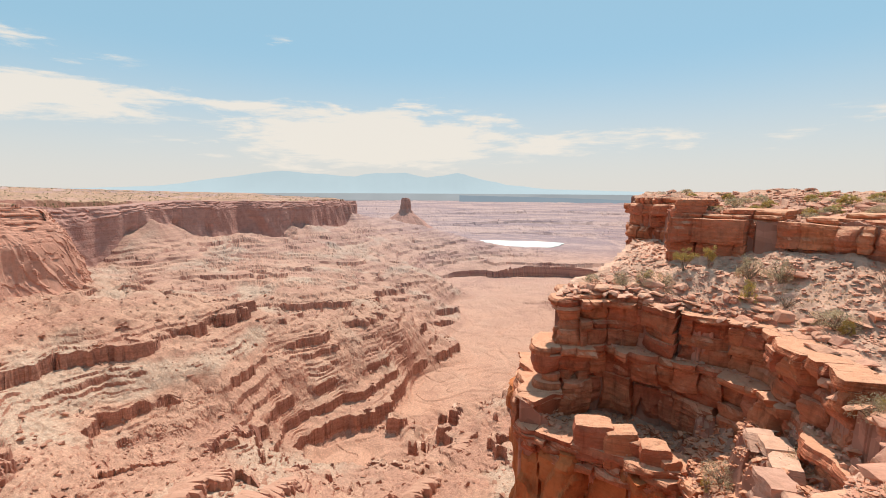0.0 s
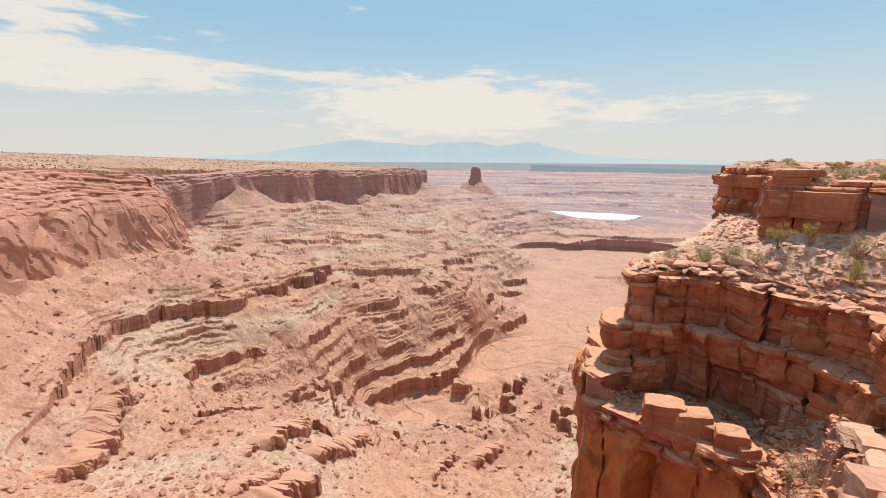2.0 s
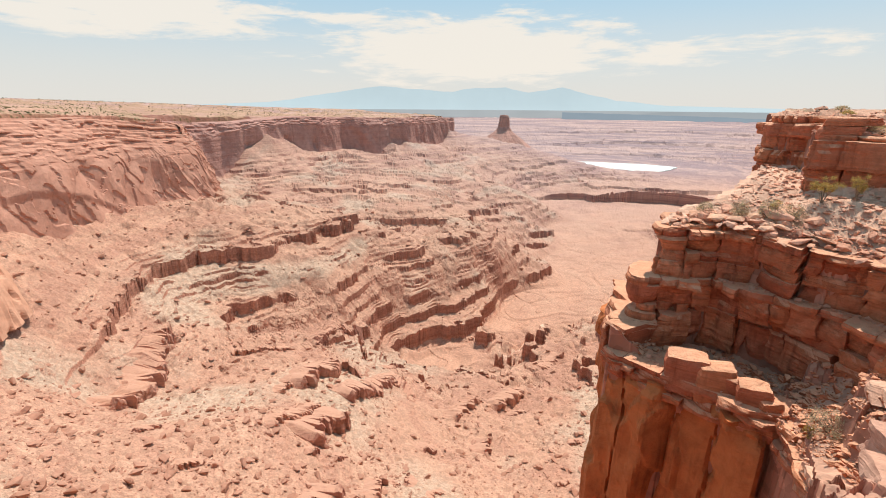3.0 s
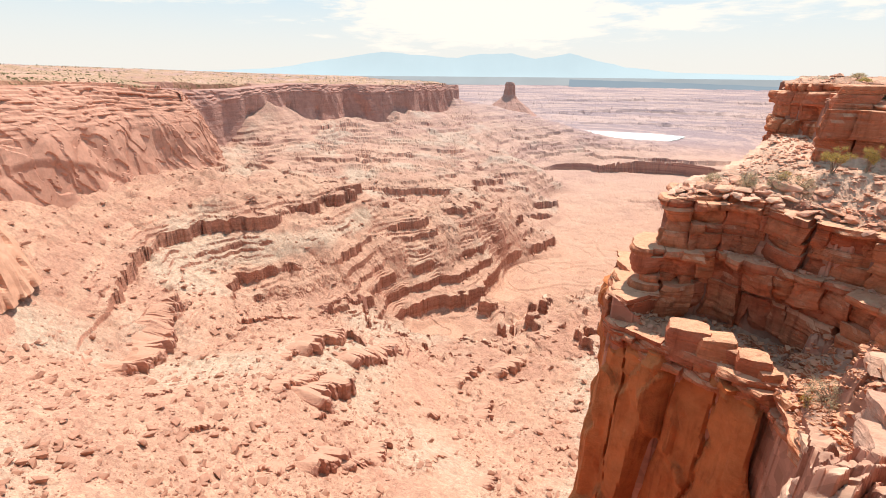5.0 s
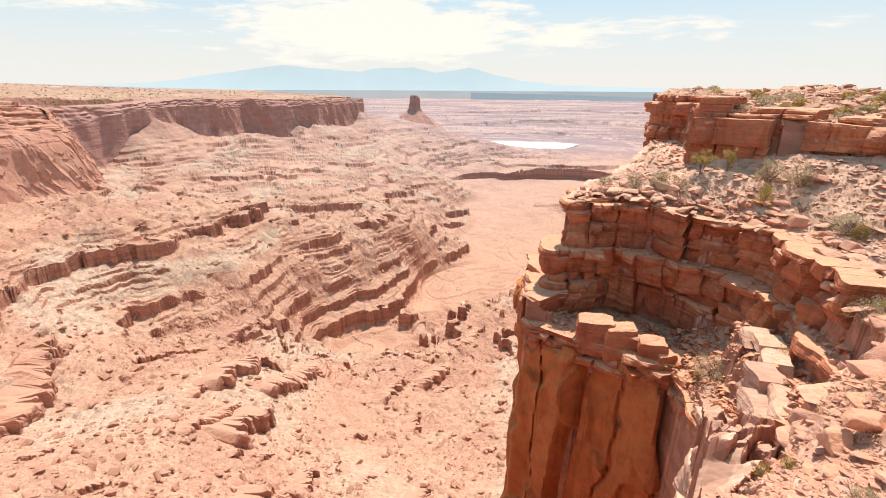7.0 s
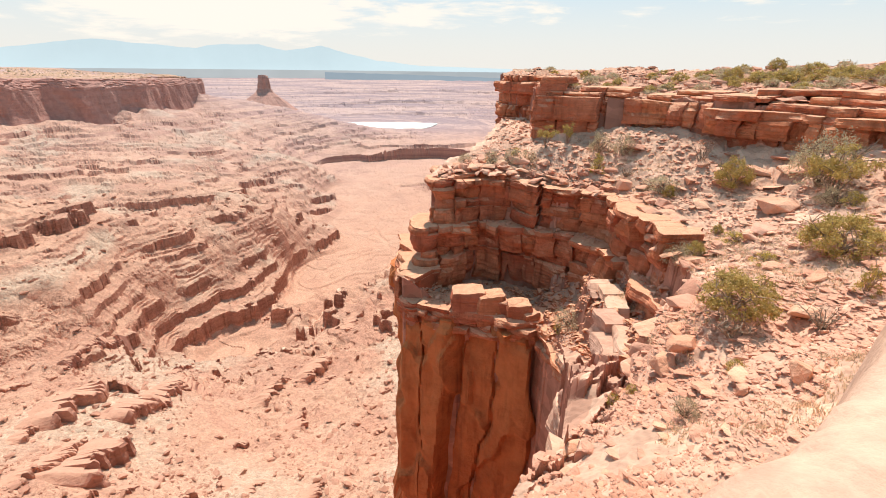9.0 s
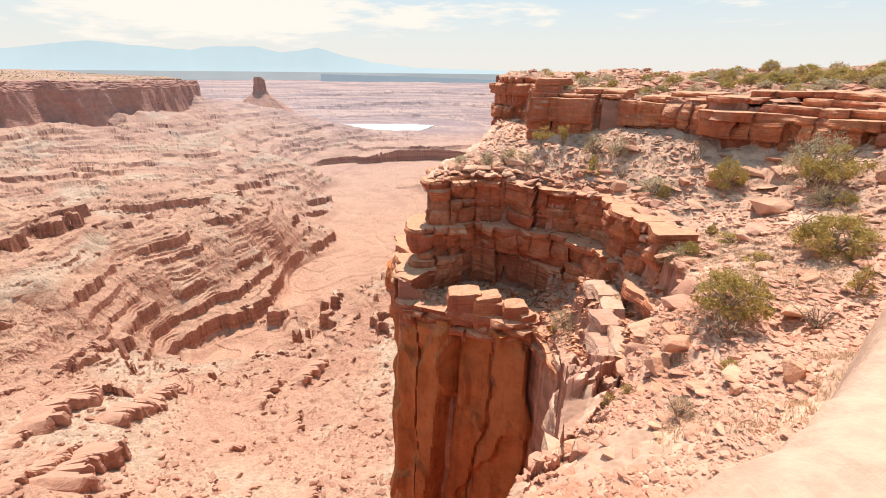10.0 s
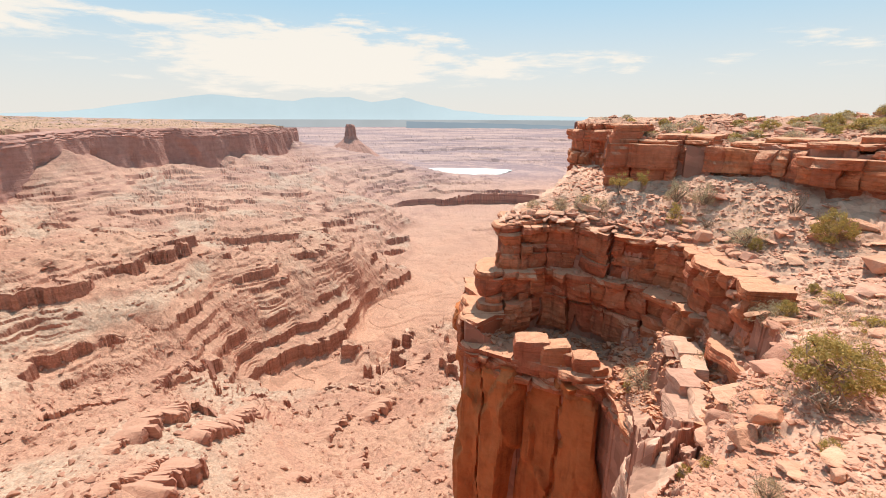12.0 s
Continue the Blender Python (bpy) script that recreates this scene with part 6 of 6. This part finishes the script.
def shrub_meshes(seed, leaves, leaf, spread=1.0, tall=0.75, stems=8, trunk=0.0, clump=0.09, ragged=0.3, dome=False):
    """Woody stems and foliage of a shrub one metre wide: leaves sit in clumps at the twigs' ends."""
    rng = random.Random(seed)
    V, F, base, tips = [], [], 0, []
    for i in range(stems):
        a = 2 * math.pi * (i + rng.random() * 0.8) / stems
        reach = 0.5 * spread * rng.uniform(0.35, 1.0)
        top = tall * rng.uniform(0.55, 1.0) * (1.15 - 0.5 * reach / (0.5 * spread))
        pts = []
        for k in range(6):
            u = k / 5
            pts.append((math.cos(a) * reach * u ** 1.2 + rng.gauss(0, 0.02), math.sin(a) * reach * u ** 1.2 + rng.gauss(0, 0.02), -0.12 + (top + 0.12) * (trunk * (1 - u) * u + u ** 0.85)))
        v, f = tube(pts, [0.022 * (1 - 0.8 * k / 5) for k in range(6)])
        V.append(v), F.append(f + base)
        base += len(v)
        for _ in range(5):
            k = rng.randint(2, 5)
            p = Vector(pts[k])
            q = p + Vector((rng.gauss(0, 0.13), rng.gauss(0, 0.13), rng.uniform(-0.02, 0.2))) * spread
            v, f = tube([p, (p + q) / 2 + Vector((rng.gauss(0, 0.02), rng.gauss(0, 0.02), 0.02)), q], [0.009, 0.006, 0.002], 3)
            V.append(v), F.append(f + base)
            base += len(v)
            tips.append(q)
    wood = mesh_from("stems", np.concatenate(V), np.concatenate(F), TWIG)
    if not leaves:
        return wood, None
    rs = np.random.RandomState(seed)
    if dome:
        n = 70
        g = rs.normal(size=(n, 3))
        g /= np.linalg.norm(g, axis=1)[:, None]
        g[:, 2] = np.abs(g[:, 2])
        use = g * (0.47 * spread, 0.47 * spread, tall * 0.92) * rs.uniform(0.7, 1.0, (n, 1)) + (0, 0, 0.06)
        use = use[rs.rand(n) > ragged]
    else:
        use = np.array([tuple(t) for t in tips if rng.random() > ragged])
    c = use[rs.randint(0, len(use), leaves)] + rs.normal(0, clump, (leaves, 3)) * (1, 1, 0.8)
    c[:, 2] = np.maximum(c[:, 2], 0.03)
    a, b = rs.normal(size=(leaves, 3)), rs.normal(size=(leaves, 3))
    a /= np.linalg.norm(a, axis=1)[:, None]
    b -= a * (a * b).sum(1)[:, None]
    b /= np.linalg.norm(b, axis=1)[:, None]
    s = leaf * rs.uniform(0.6, 1.4, (leaves, 1))
    tri = np.stack([c - a * s - b * s * 0.5, c + a * s, c - a * s * 0.4 + b * s * 0.6], 1).reshape(-1, 3)
    return wood, (tri, np.arange(leaves * 3).reshape(-1, 3))


KINDS = {}


def shrub_kind(key, label, category, leafmat, seeds, **how):
    made = []
    for sd in seeds:
        wood, fol = shrub_meshes(sd, **how)
        made.append((wood, mesh_from("foliage", *fol, leafmat) if fol else None))
    KINDS[key] = (made, label, category)


GOLD = plain_material("yellow_brush", (0.50, 0.37, 0.10), 0.75, thin=0.4)
STRAW = plain_material("dry_grass_blade", (0.64, 0.46, 0.31), 0.85, thin=0.4)
shrub_kind("green", "dense olive-green desert shrub with woody stems", "shrub", LEAF, (1, 2, 3), leaves=5000, leaf=0.021, tall=0.62, stems=10, clump=0.05, dome=True, ragged=0.12)
shrub_kind("juniper", "small ragged juniper tree with a bare twisted trunk", "tree", LEAF, (4, 5), leaves=3600, leaf=0.022, tall=1.15, spread=0.9, stems=7, trunk=0.9, clump=0.06, ragged=0.4)
shrub_kind("sage", "pale grey-green sagebrush, thin and twiggy", "shrub", SAGE, (6, 7, 8), leaves=2600, leaf=0.017, tall=0.6, stems=14, clump=0.06, dome=True, ragged=0.35)
shrub_kind("gold", "small rounded yellow-green rabbitbrush on sand", "shrub", GOLD, (9, 10), leaves=2200, leaf=0.022, tall=0.7, stems=12, clump=0.05, dome=True, ragged=0.2)
shrub_kind("low_green", "low olive-green desert shrub on bare sandstone", "shrub", LEAF, (13, 14), leaves=1300, leaf=0.04, tall=0.62, stems=6, clump=0.06, dome=True, ragged=0.2)
shrub_kind("low_sage", "low grey-green sagebrush on bare sandstone", "shrub", SAGE, (15, 16), leaves=1100, leaf=0.036, tall=0.6, stems=6, clump=0.07, dome=True, ragged=0.35)
shrub_kind("bare", "leafless grey dead desert shrub", "shrub", SAGE, (11, 12), leaves=0, leaf=0.02, tall=0.7, stems=16)


def plant(key, az, r, width, height=None, z=None, count=[0]):
    made, label, category = KINDS[key]
    count[0] += 1
    wood, fol = made[count[0] % len(made)]
    x, y = polar(az, r)
    if z is None:
        z = ground_z(az, r)[0]
    ob = tagged(new("juniper" if key == "juniper" else "shrub"), label, category, "desert shrubs")
    ob.matrix_basis = pose(x, y, z, 0, 0, 77 * count[0]) @ Matrix.Diagonal((width, width, (height or width), 1))
    for nm, me in (("trunk", wood), ("crown", fol)):
        if me:
            o = new(nm, me)
            o.parent = ob


def build_plants():
    for key, az, r, w, h in (("juniper", 28.0, 27.9, 1.05, 1.15), ("juniper", 30.4, 28.2, 0.8, 1.1), ("sage", 24.2, 26.8, 1.2, 1.5), ("sage", 21.6, 27.0, 1.0, 1.3), ("gold", 34.2, 25.9, 0.8, 1.6), ("sage", 36.8, 26.8, 1.2, 1.9),
                             ("sage", 34.2, 27.2, 1.3, 1.9), ("sage", 41.4, 24.0, 1.8, 1.3), ("green", 42.3, 23.6, 0.6, 0.9), ("sage", 44.9, 18.4, 1.3, 1.3), ("green", 46.2, 18.6, 0.8, 1.0), ("bare", 44.8, 25.7, 0.9, 2.2),
                             ("green", 48.2, 24.6, 1.6, 2.0), ("sage", 55.2, 23.8, 2.6, 3.4), ("juniper", 56.4, 22.6, 1.9, 2.0), ("sage", 57.0, 22.0, 1.4, 1.2), ("green", 58.4, 17.0, 2.0, 1.9), ("gold", 56.2, 17.6, 0.9, 0.9), ("green", 51.2, 12.1, 1.75, 1.55),
                             ("bare", 51.5, 11.3, 1.3, 1.1), ("gold", 52.9, 17.0, 0.9, 0.6), ("gold", 58.2, 21.5, 0.8, 0.8), ("gold", 61.3, 14.4, 0.55, 1.1), ("gold", 52.9, 10.0, 0.4, 0.5), ("gold", 40.3, 10.8, 0.35, 0.5), ("sage", 49.0, 8.6, 0.55, 0.8),
                             ("gold", 31.9, 19.9, 0.5, 0.8), ("sage", 33.4, 20.0, 1.7, 1.5), ("sage", 39.3, 19.3, 1.6, 1.2), ("gold", 42.4, 10.8, 0.35, 0.45), ("gold", 49.8, 19.6, 1.1, 0.6), ("green", 47.9, 20.5, 0.5, 0.7),
                             ("sage", 26.0, 27.0, 1.2, 1.2), ("gold", 24.6, 27.4, 0.7, 0.9), ("bare", 37.5, 25.4, 1.0, 0.9), ("sage", 53.0, 13.6, 0.7, 0.5), ("bare", 59.0, 13.0, 1.0, 0.9), ("sage", 18.3, 27.3, 0.9, 1.0)):
        plant(key, az, r, w, h)
    # on the caprock, up to the skyline
    rng = random.Random(61)
    for key, az, r, w, h in (("green", 28.6, 32.0, 1.9, 1.4), ("sage", 30.6, 32.0, 1.4, 1.2), ("green", 31.7, 42.0, 1.2, 1.5), ("green", 34.3, 35.0, 1.6, 1.3), ("green", 36.1, 33.0, 1.5, 1.3), ("sage", 38.7, 32.0, 1.7, 1.2), ("green", 38.5, 42.0, 1.4, 1.5),
                             ("green", 41.3, 40.0, 1.6, 1.6), ("sage", 43.5, 31.5, 1.6, 1.5), ("green", 43.5, 45.0, 2.0, 1.5), ("green", 46.1, 42.0, 1.8, 2.1), ("green", 46.0, 36.0, 1.8, 1.6), ("green", 48.6, 38.0, 3.0, 2.0), ("green", 49.5, 47.0, 1.8, 2.2),
                             ("sage", 50.6, 37.0, 2.2, 1.7), ("green", 52.4, 44.0, 2.6, 2.2), ("green", 53.6, 39.0, 2.8, 2.0), ("green", 55.0, 42.0, 2.6, 2.4), ("sage", 55.3, 35.0, 2.4, 2.0), ("green", 56.8, 38.0, 3.0, 2.2), ("sage", 58.4, 34.0, 2.6, 2.0), ("green", 58.0, 45.0, 2.6, 2.6),
                             ("green", 60.2, 38.0, 2.6, 2.2), ("sage", 62.0, 33.0, 2.4, 1.8), ("green", 64.0, 36.0, 2.6, 2.0), ("sage", 40.0, 34.0, 1.4, 1.1), ("sage", 33.0, 31.5, 1.2, 1.0), ("sage", 47.4, 30.5, 1.5, 1.3), ("green", 39.6, 48.0, 1.8, 1.6), ("sage", 52.0, 31.0, 1.5, 1.1)):
        plant(key, az, r, w * 0.8, h * 0.62)
    for _ in range(84):
        az = rng.uniform(25, 66)
        r = rng.uniform(float(cap_line(az)) + 2.5, 52)
        w = rng.uniform(0.45, 1.15) * (1.0 + 0.35 * (az > 44))
        plant(rng.choice(("low_green", "low_green", "low_sage", "low_sage")), az, r, w, w * rng.uniform(0.6, 0.9))


def build_grass():
    rs = np.random.RandomState(71)
    az, r = rs.uniform(24, 70, 11000), 6 + 21 * rs.rand(11000) ** 1.2
    x, y = polar(az, r)
    ok = on_terrace(az, r) & (r < cap_line(az)) & (r > 7.5) & (fbm(x * 0.3, y * 0.3, 3, 901) + 0.35 * (az > 47) > 0.0)
    az, r, x, y = az[ok], r[ok], x[ok], y[ok]
    z = near_height(az, r)
    V, F, n = [], [], 0
    for px, py, pz in zip(x, y, z):
        if math.isnan(pz):
            continue
        tall = rs.uniform(0.04, 0.14)
        for _ in range(7 if math.hypot(px, py) < 10 else 12):
            a = rs.uniform(0, 6.283)
            d = rs.uniform(0.3, 0.9) * tall
            ox, oy = px + rs.normal(0, 0.06), py + rs.normal(0, 0.06)
            wx, wy = -math.sin(a) * 0.012, math.cos(a) * 0.012
            V += [(ox - wx, oy - wy, pz - 0.02), (ox + wx, oy + wy, pz - 0.02), (ox + math.cos(a) * d, oy + math.sin(a) * d, pz + tall * rs.uniform(0.6, 1))]
            F.append((n, n + 1, n + 2))
            n += 3
    me = mesh_from("dry_grass", V, F, STRAW)
    tagged(new("dry_grass", me), "straw-coloured dry grass tufts on the sandy terrace", "grass", kind="stuff")


build_plants()
build_grass()
